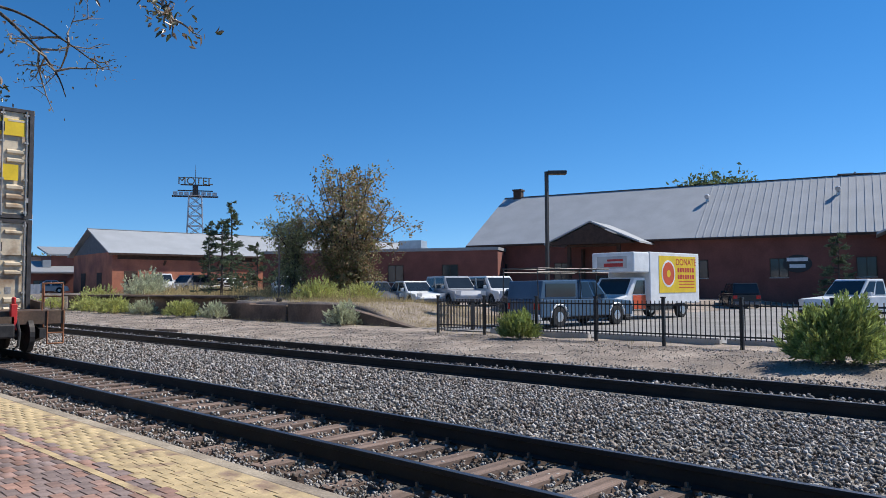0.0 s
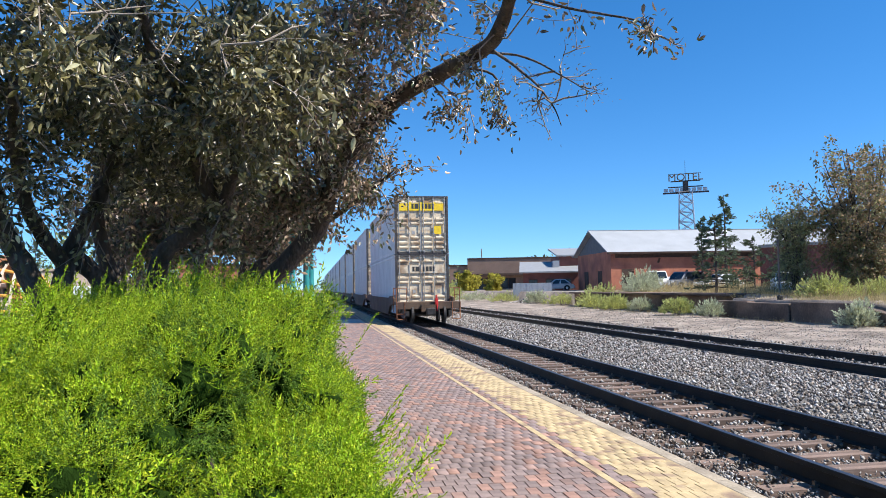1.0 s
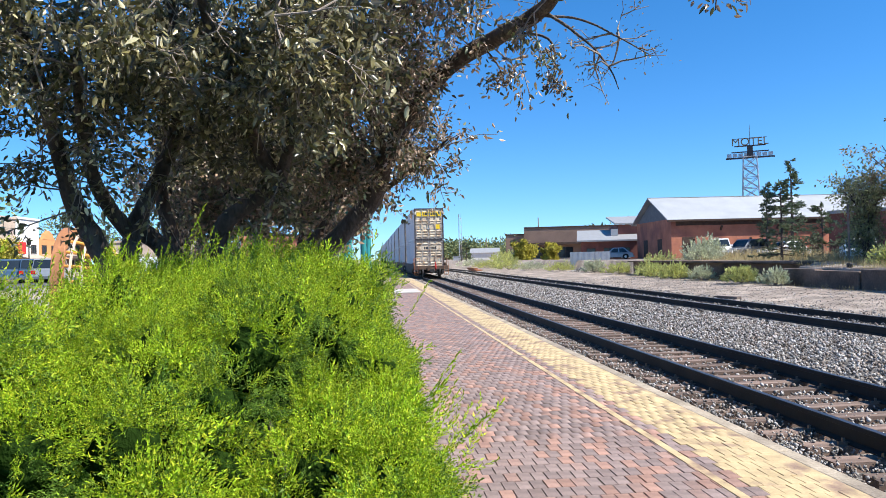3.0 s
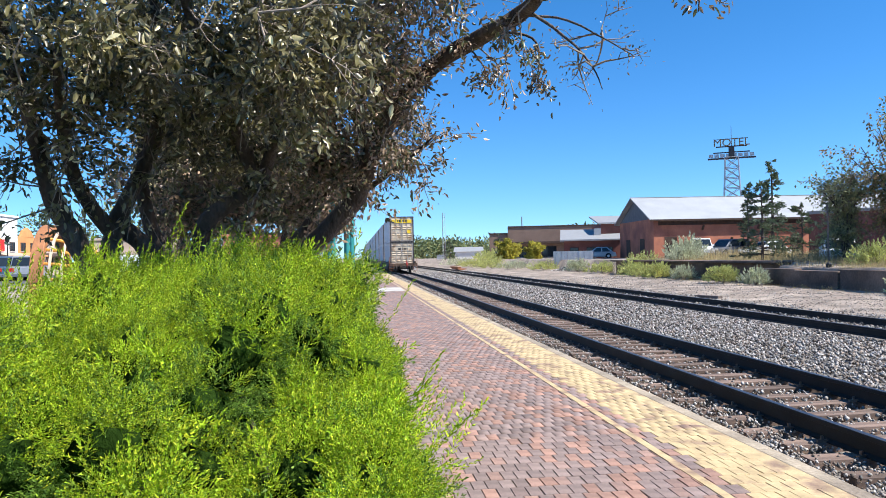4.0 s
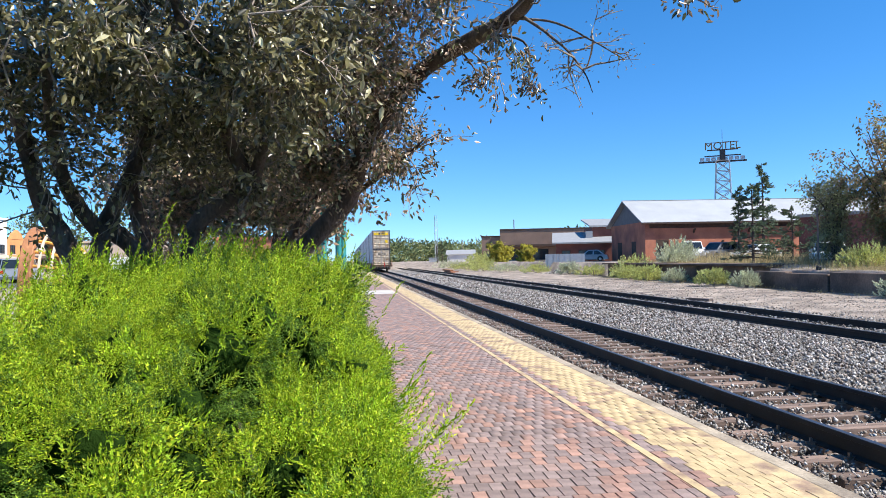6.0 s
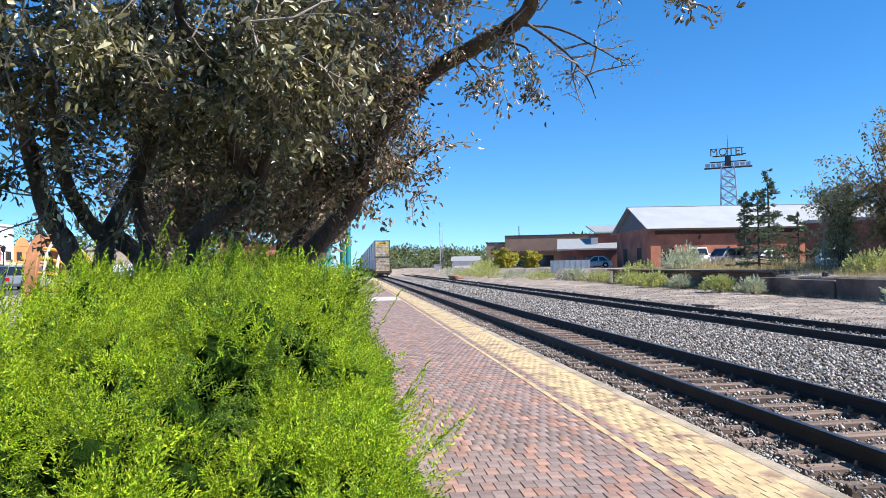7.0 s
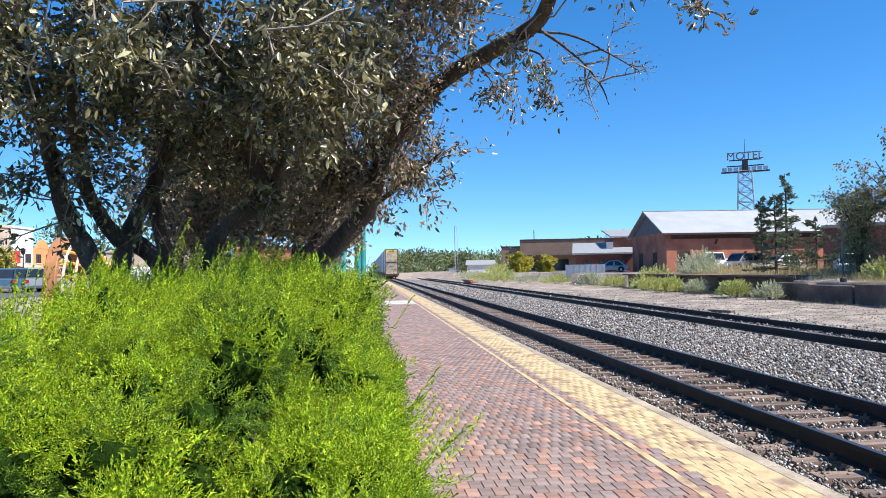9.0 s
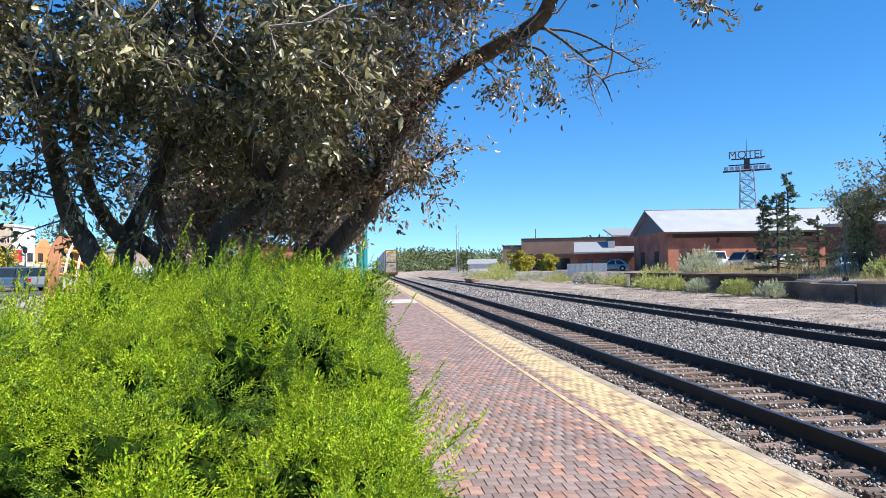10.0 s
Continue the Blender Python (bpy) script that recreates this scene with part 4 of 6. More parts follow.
def spray(stems, tips, tip_len, tip_w, spread, reach, seed):
    """A juniper spray along +z: side branchlets in a loose fan, each carrying many short scaly tips."""
    r = np.random.default_rng(seed)
    V, F = [], []
    for i in range(stems):
        t = 0.08 + 0.87 * i / max(stems - 1, 1)
        ang = (i % 2) * math.pi + r.normal(0, 0.7)
        lean = spread * (1.1 - 0.6 * t) * r.uniform(0.7, 1.3)
        d = np.array([math.cos(ang) * math.sin(lean), math.sin(ang) * math.sin(lean), math.cos(lean)])
        ln = reach * (1.05 - 0.6 * t) * r.uniform(0.75, 1.25)
        for k in range(tips):
            u = (k + 0.6) / tips
            o = np.array([0, 0, t]) + d * ln * u
            e = d + r.normal(0, 0.6, 3) * (0.4 if k == tips - 1 else 1.0) + np.array([0, 0, 0.2])
            e /= np.linalg.norm(e)
            side = np.cross(e, r.normal(size=3))
            side /= np.linalg.norm(side)
            q, w = tip_len * r.uniform(0.7, 1.3), tip_w * r.uniform(0.8, 1.25)
            n = len(V)
            V += [o - e * q * 0.2 + side * w, o - e * q * 0.2 - side * w, o + e * q * 0.8]
            F += [(n, n + 1, n + 2)]
    return np.array(V), np.array(F)


FINE = [spray(12, 6, 0.095, 0.023, 0.9, 0.5, s) for s in (3, 5, 9, 11)]
COARSE = [spray(9, 6, 0.115, 0.026, 0.9, 0.5, s) for s in (13, 15, 19)]
LEADER = [spray(18, 5, 0.05, 0.009, 0.6, 0.11, s) for s in (23, 25, 27)]


def juniper(label, x0, x1, y0, y1, spacing, length, count, seed, kit=FINE, dark=0.22):
    """Rounded mounds of outward sprays, with deep gaps whose shade is painted by a near-black core."""
    g = np.random.default_rng(seed)
    sh = thing("juniper_shrub", label, "shrub")
    lit, shade, core = [], [], []
    ico = bmesh.new()
    bmesh.ops.create_icosphere(ico, subdivisions=2, radius=1.0)
    iv = np.array([v.co[:] for v in ico.verts])
    itf = np.array([[v.index for v in f.verts] for f in ico.faces])
    ico.free()

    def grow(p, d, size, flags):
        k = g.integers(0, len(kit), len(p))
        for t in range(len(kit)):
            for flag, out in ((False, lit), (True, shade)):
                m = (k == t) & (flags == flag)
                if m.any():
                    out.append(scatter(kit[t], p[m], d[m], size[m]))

    for yy in np.arange(y0, y1, spacing):
        for xx in np.arange(x0, x1 + 1e-6, spacing):
            cx, cy = min(xx + g.uniform(-0.4, 0.4) * spacing, x1), yy + g.uniform(-0.4, 0.4) * spacing
            r = spacing * g.uniform(0.5, 0.78)
            # random share of dark sprays in this mound
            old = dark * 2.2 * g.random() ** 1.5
            rz = r * g.uniform(0.8, 1.25)
            c = np.array([cx, cy, float(hedge_top(cx, cy)) + g.uniform(-0.22, 0.06) - rz])
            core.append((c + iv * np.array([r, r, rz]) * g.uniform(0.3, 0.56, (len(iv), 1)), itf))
            d = unit_dirs(count, 0.25)
            d[:, 2] = np.where(d[:, 2] < -0.75, -d[:, 2], d[:, 2])
            aim = d * 1.0 + np.array([0.08, 0.0, 0.28]) + g.normal(0, 0.28, (count, 3))
            base = c + d * np.array([r, r, rz]) * g.uniform(0.5, 0.82, (count, 1))
            # undersides get the dark copy as painted shade, the rest by chance
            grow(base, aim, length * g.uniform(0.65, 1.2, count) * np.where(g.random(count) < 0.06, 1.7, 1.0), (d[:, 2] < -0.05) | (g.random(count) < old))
    # sprays low in the gaps, all in the dark copy: shade put into colour
    m = int((x1 - x0) * (y1 - y0) * 130)
    px, py = g.uniform(x0 - 0.15, x1 + 0.05, m), g.uniform(y0 - 0.1, y1, m)
    p = np.stack([px, py, hedge_top(px, py) - 0.34 - 0.25 * g.random(m)], 1)
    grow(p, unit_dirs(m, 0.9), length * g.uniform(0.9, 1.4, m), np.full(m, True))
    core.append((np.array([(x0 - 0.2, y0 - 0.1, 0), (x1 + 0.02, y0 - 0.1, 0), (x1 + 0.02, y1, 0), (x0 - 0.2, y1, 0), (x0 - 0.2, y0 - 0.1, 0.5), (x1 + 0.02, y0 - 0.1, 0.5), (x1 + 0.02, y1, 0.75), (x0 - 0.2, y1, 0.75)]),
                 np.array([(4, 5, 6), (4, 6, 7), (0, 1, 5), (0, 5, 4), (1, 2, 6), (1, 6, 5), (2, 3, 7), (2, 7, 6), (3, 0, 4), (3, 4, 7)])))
    # flank towards the platform: smaller mounds hanging down to the curb
    if x1 > -0.3:
        for cy in np.arange(y0, y1, 0.2):
            for cz in (0.12, 0.3, 0.48, 0.66, 0.84, 1.0):
                c = np.array([x1 - 0.06 + 0.14 * math.sin(cz / 1.3 * math.pi) * g.uniform(0.4, 1.1) + 0.07 * math.sin(cy * 3.6 + 0.6), cy + g.uniform(-0.12, 0.12), cz + g.uniform(-0.1, 0.1)])
                n = count // 2
                d = unit_dirs(n, 0.2)
                d[:, 0] = np.abs(d[:, 0])
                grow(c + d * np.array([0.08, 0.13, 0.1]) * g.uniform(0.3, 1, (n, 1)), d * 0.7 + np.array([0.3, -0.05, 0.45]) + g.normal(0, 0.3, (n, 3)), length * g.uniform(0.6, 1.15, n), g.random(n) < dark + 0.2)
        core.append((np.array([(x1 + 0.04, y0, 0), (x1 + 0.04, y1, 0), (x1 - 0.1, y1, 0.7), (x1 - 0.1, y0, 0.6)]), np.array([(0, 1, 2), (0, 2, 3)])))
    cloud("shade_core", core, "juniper_shade_core", sh)
    cloud("foliage", lit, "juniper", sh)
    tagged(cloud("older_foliage", shade, "juniper_shade", sh), "darker green shoots, shade painted on undersides and gaps, others random")
    for k in range(4):
        bx, by = g.uniform(x0, x1), g.uniform(y0, y1)
        part("stem", Shape().tube([(bx, by, -0.1), (bx + g.uniform(-0.2, 0.2), by + g.uniform(-0.2, 0.2), 0.6), (bx + g.uniform(-0.3, 0.3), by + g.uniform(-0.3, 0.3), 1.0)], [0.04, 0.03, 0.015], 6), "bark", sh)
    return sh


hedge_near = juniper("dense bright green juniper shrub beside the brick platform", -1.5, 0.0, 0.75, 3.2, 0.25, 0.068, 150, 21)
juniper("broad bright green juniper shrub with feathery upright shoots", -3.25, -1.6, 1.2, 4.6, 0.32, 0.09, 115, 22, COARSE)
juniper("green juniper shrub spreading to the platform edge", -1.35, 0.0, 3.35, 6.0, 0.32, 0.09, 125, 23, COARSE)
# dark share 0.4 paints the trees' shade into this shrub's colour
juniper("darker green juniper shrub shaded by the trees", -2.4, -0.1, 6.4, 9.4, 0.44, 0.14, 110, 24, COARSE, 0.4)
juniper("green juniper shrub at the street side of the bed", -5.4, -3.3, 1.6, 6.4, 0.5, 0.17, 80, 25, COARSE)


def leaders(x, y, z, n, length, seed, lean, around=0.08):
    """Long loose pointed shoots standing out of the hedge."""
    g = np.random.default_rng(seed)
    p = np.array([x, y, z]) + g.normal(0, around, (n, 3)) * np.array([1, 1.3, 0.5])
    return [scatter(LEADER[k], p[k::3], np.array(lean) + g.normal(0, 0.26, (len(p[k::3]), 3)), length * g.uniform(0.6, 1.25, len(p[k::3]))) for k in range(3)]


loose = leaders(0.0, 2.05, 1.06, 46, 0.24, 4, (0.6, 0.2, 0.65)) + leaders(-0.08, 2.0, 1.1, 24, 0.24, 5, (0.4, 0.1, 0.9))
lg = np.random.default_rng(44)
for k in range(74):
    lx, ly = lg.uniform(-1.45, -0.02), lg.uniform(2.1, 6.0)
    loose += leaders(lx, ly, float(hedge_top(lx, ly)) - 0.1, 7, lg.uniform(0.15, 0.25), 100 + k, (0.3, 0.0, 1), 0.07)
for k in range(46):
    lx, ly = lg.uniform(-3.3, -1.3), lg.uniform(2.0, 5.5)
    loose += leaders(lx, ly, float(hedge_top(lx, ly)) - 0.1, 6, lg.uniform(0.18, 0.3), 200 + k, (0.45, 0.0, 0.85), 0.08)
tagged(cloud("loose_growth", loose, "juniper", hedge_near), "long loose yellow-green shoots")


# ---- trees ----
def limb(shape, pts, r0, r1, sides=9):
    """A crooked tapered limb: a smooth path through the points."""
    P = [Vector(p) for p in pts]
    path = []
    for i in range(len(P) - 1):
        a, b, c, d = P[max(i - 1, 0)], P[i], P[i + 1], P[min(i + 2, len(P) - 1)]
        for k in range(5):
            t = k / 5
            path.append(0.5 * ((2 * b) + (c - a) * t + (2 * a - 5 * b + 4 * c - d) * t * t + (3 * b - a - 3 * c + d) * t ** 3))
    path.append(P[-1])
    n = len(path)
    shape.tube([p + 0.012 * noise.noise_vector(p * 4) for p in path], [(r0 + (r1 - r0) * i / (n - 1)) * (1 + 0.12 * noise.noise(p * 7)) for i, p in enumerate(path)], sides)
    return path


def twigs_from(path, shape, g, count, length, r, up=0.3, start=0.3, out=None):
    """Thin side shoots along a limb; returns points along them to hang leaves on."""
    pts = []
    n = len(path)
    for _ in range(count):
        i = int(g.uniform(start, 1) * (n - 1))
        o = path[i]
        d = Vector(g.normal(size=3)) + Vector((0, 0, up))
        if out is not None:
            d += Vector(out)
        d.normalize()
        ln = length * g.uniform(0.5, 1.3)
        q = [o]
        for k in range(4):
            d = (d + 0.35 * Vector(g.normal(size=3)) + Vector((0, 0, -0.06))).normalized()
            q.append(q[-1] + d * ln / 4)
        shape.tube(q, [r, r * 0.8, r * 0.6, r * 0.4, r * 0.25], 5, False)
        pts += [(q[k] + (q[k + 1] - q[k]) * g.random(), (q[k + 1] - q[k]).normalized()) for k in (1, 1, 2, 2, 2, 3, 3, 3, 3)]
        for _ in range(3):
            k = g.integers(1, 4)
            e = q[k]
            d2 = (q[k + 1] - q[k]).normalized() + 0.8 * Vector(g.normal(size=3))
            d2.normalize()
            e2 = e + d2 * ln * 0.35
            shape.tube([e, (e + e2) / 2 + 0.02 * Vector(g.normal(size=3)), e2], [r * 0.4, r * 0.3, r * 0.18], 4, False)
            pts += [(e + (e2 - e) * g.uniform(0.3, 1.0), d2) for _ in range(5)]
    return pts


def leaves_on(pts, g, size, per, jitter=0.06):
    p = np.array([q[0] for q in pts]).repeat(per, 0)
    d = np.array([q[1] for q in pts]).repeat(per, 0)
    n = len(p)
    p = p + g.normal(0, jitter, (n, 3))
    aim = d * 0.5 + g.normal(0, 0.8, (n, 3)) + np.array([0, 0, -0.35])
    return scatter(LEAF if size < 0.086 else LEAF_FAR, p, aim, size * g.uniform(0.6, 1.3, n))


def tree(label, limbs, leaf, seed, size=0.075, per=3, twig_n=26, twig_len=0.9, crown=None, crown_n=0):
    g = np.random.default_rng(seed)
    t = thing("shade_tree", label, "tree", group="row of shade trees beside the platform")
    fine = Shape()
    pts = []
    for k, (path, r0, r1, tw) in enumerate(limbs):
        wood = Shape()
        full = limb(wood, path, r0, r1)
        part("trunk" if k == 0 else "limb", wood, "bark", t, smooth=True)
        if tw:
            pts += twigs_from(full, fine, g, int(twig_n * tw), twig_len, 0.011, 0.3, 0.55)
    if crown:
        # second growth: boughs that fill the crown
        for (cx, cy, cz), (rx, ry, rz), n in crown:
            for _ in range(n):
                d = Vector(g.normal(size=3)).normalized() * (g.random() ** 0.4)
                q = Vector((cx + d.x * rx, cy + d.y * ry, cz + d.z * rz))
                dirn = Vector((d.x, d.y, 0.4 + d.z)) + 0.6 * Vector(g.normal(size=3))
                dirn.normalize()
                a = q - dirn * 0.45
                pth = [a, a + dirn * 0.25 + 0.09 * Vector(g.normal(size=3)), q + 0.05 * Vector(g.normal(size=3)), q + dirn * 0.35 + 0.12 * Vector(g.normal(size=3))]
                fine.tube(pth, [0.009, 0.008, 0.006, 0.003], 5, False)
                pts += twigs_from(pth, fine, g, 3, 0.5, 0.006, 0.1, 0.1)
    tagged(part("twig_growth", fine, "twig", t), kind="stuff")
    cloud("crown", [leaves_on(pts, g, size, per)], leaf, t)
    return t


tree("dark-trunked shade tree with several stems and dense small leaves",
     [([(x + 0.13 * min(1, max(0, 4.2 - z)), y, z) for x, y, z in path], *rest_) for path, *rest_ in [([(-2.98, 8.95, -0.1), (-3.03, 8.9, 0.8), (-3.07, 8.88, 1.43), (-3.23, 8.72, 1.91), (-3.36, 8.46, 2.33), (-3.37, 8.13, 2.89), (-3.27, 7.52, 3.45), (-3.1, 6.6, 4.0)], 0.165, 0.05, 1),
      ([(-2.95, 9.0, 0.9), (-2.97, 9.03, 1.49), (-2.91, 9.04, 1.98), (-2.67, 8.91, 2.43), (-2.36, 8.69, 2.97), (-2.06, 8.14, 3.61), (-1.9, 7.4, 4.2)], 0.14, 0.04, 1),
      ([(-2.92, 9.04, 1.95), (-3.06, 8.68, 2.28), (-3.11, 8.34, 2.62), (-2.99, 7.74, 3.05), (-2.7, 7.0, 3.5)], 0.10, 0.04, 1),
      ([(-2.35, 9.8, 1.0), (-2.63, 9.54, 1.72), (-2.85, 9.27, 2.02), (-2.94, 9.14, 2.12)], 0.12, 0.10, 0)]],
     # crown lump at z 5.5 is unseen, added to shade the leaves below
     "leaf", 31, size=0.085, per=2, crown=[((-3.0, 7.9, 3.75), (1.7, 1.7, 0.7), 42), ((-3.3, 6.6, 5.5), (1.5, 1.4, 0.6), 30), ((-4.4, 7.8, 3.5), (1.3, 1.6, 0.8), 20), ((-2.6, 5.8, 3.6), (1.4, 1.2, 0.7), 15)])
tree("leaning dark shade tree with a forked trunk",
     [([(-1.98, 9.7, -0.1), (-1.96, 9.65, 0.8), (-1.94, 9.61, 1.53), (-1.85, 9.52, 2.05), (-1.52, 9.38, 2.32), (-1.14, 9.13, 2.54), (-0.96, 8.75, 2.85), (-0.64, 7.97, 3.4), (-0.4, 7.0, 4.0)], 0.15, 0.045, 1),
      ([(-1.14, 9.13, 2.54), (-1.34, 8.7, 3.04), (-1.42, 8.28, 3.4), (-1.51, 7.45, 3.77), (-1.5, 6.6, 4.2)], 0.09, 0.04, 1),
      ([(-2.4, 10.4, -0.1), (-2.55, 10.29, 1.57), (-2.68, 10.25, 2.1), (-2.73, 10.04, 2.67), (-2.56, 9.67, 3.41), (-2.4, 9.1, 4.1)], 0.13, 0.045, 1)],
     # the z 5.6 lump is out of view, added to block sun
     "leaf", 32, size=0.085, per=2, crown=[((-1.6, 7.8, 3.9), (1.5, 1.9, 1.0), 38), ((-1.4, 6.4, 5.6), (1.5, 1.3, 0.6), 34), ((-0.7, 7.4, 3.6), (1.0, 1.4, 0.8), 34), ((-1.0, 5.8, 3.5), (1.3, 1.0, 0.7), 16), ((-1.5, 9.9, 3.4), (1.3, 1.0, 0.6), 34)])
tree("shade tree leaning far out over the platform",
     [([(-0.95, 10.5, -0.1), (-0.88, 10.45, 0.8), (-0.74, 10.37, 1.58), (-0.39, 10.19, 1.99), (0.0, 9.9, 2.42), (0.22, 9.5, 2.96), (0.55, 8.98, 3.5), (0.96, 8.34, 3.81), (1.42, 7.67, 3.94), (1.63, 7.01, 3.96), (1.67, 6.59, 4.03), (1.64, 5.98, 4.18)], 0.165, 0.055, 0.6),
      ([(0.0, 9.9, 2.42), (0.3, 9.75, 2.62), (0.65, 9.5, 2.85), (0.95, 9.25, 3.1)], 0.045, 0.012, 0.5),
      ([(0.22, 9.5, 2.96), (-0.06, 9.0, 3.5), (-0.29, 8.39, 4.0)], 0.09, 0.04, 1)],
     # the z 5.7 lump stays unseen overhead, added for flecked shade
     "leaf_brown", 33, size=0.075, per=2, crown=[((0.0, 8.6, 3.85), (0.85, 1.0, 0.6), 40), ((0.32, 9.6, 3.3), (0.45, 0.7, 0.42), 22), ((0.6, 7.4, 4.35), (0.8, 1.0, 0.25), 26), ((0.8, 6.3, 5.7), (1.0, 1.2, 0.5), 24), ((-0.4, 9.9, 3.0), (0.65, 0.7, 0.5), 26)])
hang = tree("bare drooping twigs of the leaning tree with a few leaves",
            [([(1.63, 7.01, 3.96), (1.88, 6.74, 3.66), (2.06, 6.48, 3.34), (2.14, 6.35, 3.05)], 0.018, 0.004, 0.3),
             ([(1.63, 7.0, 3.9), (1.95, 6.8, 3.8), (2.2, 6.5, 3.55), (2.4, 6.3, 3.35)], 0.014, 0.004, 0.2)], "leaf_brown", 36, size=0.03, per=1, twig_n=20, twig_len=0.45)
leafy = tree("drooping leafy sprays of the leaning tree",
             [([(1.42, 7.67, 3.94), (1.73, 7.2, 3.74), (1.73, 6.99, 3.40), (1.7, 6.94, 3.22)], 0.016, 0.004, 0.5),
              ([(1.2, 8.0, 3.9), (1.35, 7.8, 3.6), (1.4, 7.7, 3.35)], 0.012, 0.004, 0.5),
              ([(1.64, 6.19, 4.17), (2.08, 5.63, 3.82), (2.45, 5.26, 3.60), (2.47, 5.19, 3.36)], 0.014, 0.004, 0.35)], "leaf_brown", 37, size=0.065, per=1, twig_n=12, twig_len=0.22)
tree("pale-barked tree with brown leaves further along the bed",
     [([(-1.1, 11.6, -0.1), (-0.99, 11.46, 1.62), (-0.77, 11.37, 2.04), (-0.5, 11.19, 2.44), (-0.08, 10.8, 3.06)], 0.14, 0.04, 1),
      ([(-3.4, 13.5, -0.1), (-3.3, 13.4, 1.6), (-3.0, 13.2, 2.6), (-2.6, 13, 3.6)], 0.15, 0.05, 1)],
     "leaf_brown", 34, size=0.10, per=2, crown=[((-0.9, 12.0, 3.1), (1.2, 1.2, 1.0), 56), ((-2.4, 12.8, 3.0), (1.4, 1.2, 1.1), 70), ((-0.6, 12.6, 2.6), (0.4, 0.8, 0.5), 20)])
tree("brown-leaved tree at the far end of the bed",
     [([(-1.6, 16.0, -0.1), (-1.5, 16.0, 1.6), (-1.3, 15.8, 2.8), (-1.0, 15.6, 4.0)], 0.15, 0.05, 1), ([(-3.9, 17.0, -0.1), (-3.8, 17.0, 1.8), (-3.5, 16.8, 3.2)], 0.15, 0.05, 1)],
     "leaf_brown", 35, size=0.13, per=2, crown=[((-1.4, 16, 3.4), (1.3, 1.4, 1.5), 58), ((-3.6, 17, 3.2), (1.3, 1.4, 1.3), 44)])


# ---- smaller shrubs beyond the tracks ----
def brush(label, x, y, r, h, material, seed, n=420, name="rabbitbrush"):
    g = np.random.default_rng(seed)
    z = float(ground_z(x, y))
    t = thing(name, label, "shrub")
    d = unit_dirs(n, 0.35)
    d[:, 2] = np.abs(d[:, 2])
    lump = 1 + 0.22 * np.sin(d[:, :1] * 4 + seed) * np.cos(d[:, 1:2] * 5 + seed)
    p = np.array([x, y, z + 0.05]) + d * np.array([r, r, h * 0.75]) * g.uniform(0.35, 0.95, (n, 1)) * lump
    aim = d + np.array([0, 0, 0.7]) + g.normal(0, 0.25, (n, 3))
    cloud("foliage", [scatter(PLUMES[i], p[i::4], aim[i::4], 0.27 * h * g.uniform(0.6, 1.2, len(p[i::4]))) for i in range(4)], material, t)
    s = Shape()
    for k in range(6):
        a = g.uniform(0, 6.28)
        s.tube([(x, y, z - 0.05), (x + math.cos(a) * r * 0.4, y + math.sin(a) * r * 0.4, z + h * 0.5)], [0.03, 0.012], 5)
    tagged(part("stem_growth", s, "twig", t), kind="stuff")
    return t


brush("round green rabbitbrush in front of the iron fence", 18.2, 14.3, 0.6, 0.95, "greenbrush", 51, 1000)
brush("large bushy green rabbitbrush beside the iron fence", 16.45, 4.75, 0.95, 1.45, "greenbrush", 52, 1400)
brush("green rabbitbrush beside the iron fence", 17.6, 3.5, 0.6, 1.1, "greenbrush", 53, 900)
for i, (x, y, r, h, mm) in enumerate([(20.1, 25.3, 0.7, 1.05, "greysage"), (19.7, 35.3, 0.65, 0.95, "greysage"), (19.7, 38.6, 0.95, 1.05, "sage"), (20.6, 45.5, 0.8, 1.0, "greysage"), (20.1, 48.6, 1.1, 1.25, "sage"),
                                      (20.2, 52.4, 1.0, 1.1, "sage"), (22.4, 57.0, 1.7, 1.9, "sage"), (25.2, 55.0, 1.6, 1.9, "greysage"), (21.5, 64.0, 1.3, 1.1, "sage"), (21.4, 71.0, 1.1, 1.4, "greysage"),
                                      (23.6, 52.0, 1.1, 1.2, "greysage"), (24.6, 33.0, 1.3, 1.3, "sage"), (26.0, 31.2, 1.2, 1.1, "sage"), (20.4, 80.0, 1.8, 1.2, "sage"), (19.0, 88.0, 2.0, 1.2, "greysage"), (17.8, 97.0, 2.2, 1.4, "sage"),
                                      (17.0, 108.0, 2.4, 1.3, "sage"), (16.5, 120.0, 2.6, 1.5, "greysage"), (20.0, 112.0, 2.4, 1.6, "sage"), (22.5, 124.0, 3.0, 1.9, "sage")]):
    brush("pale yellow-green rabbitbrush on the dry ground" if mm == "sage" else "grey-green sagebrush on the dry ground", x, y, r * 1.1, h * 1.08, mm, 60 + i, 420)

# dry grass along the dock top and fence
tpl = (np.array([(-0.02, 0, 0), (0.02, 0, 0), (0.03, 0.02, 1)]), np.array([(0, 1, 2)]))
gp = []
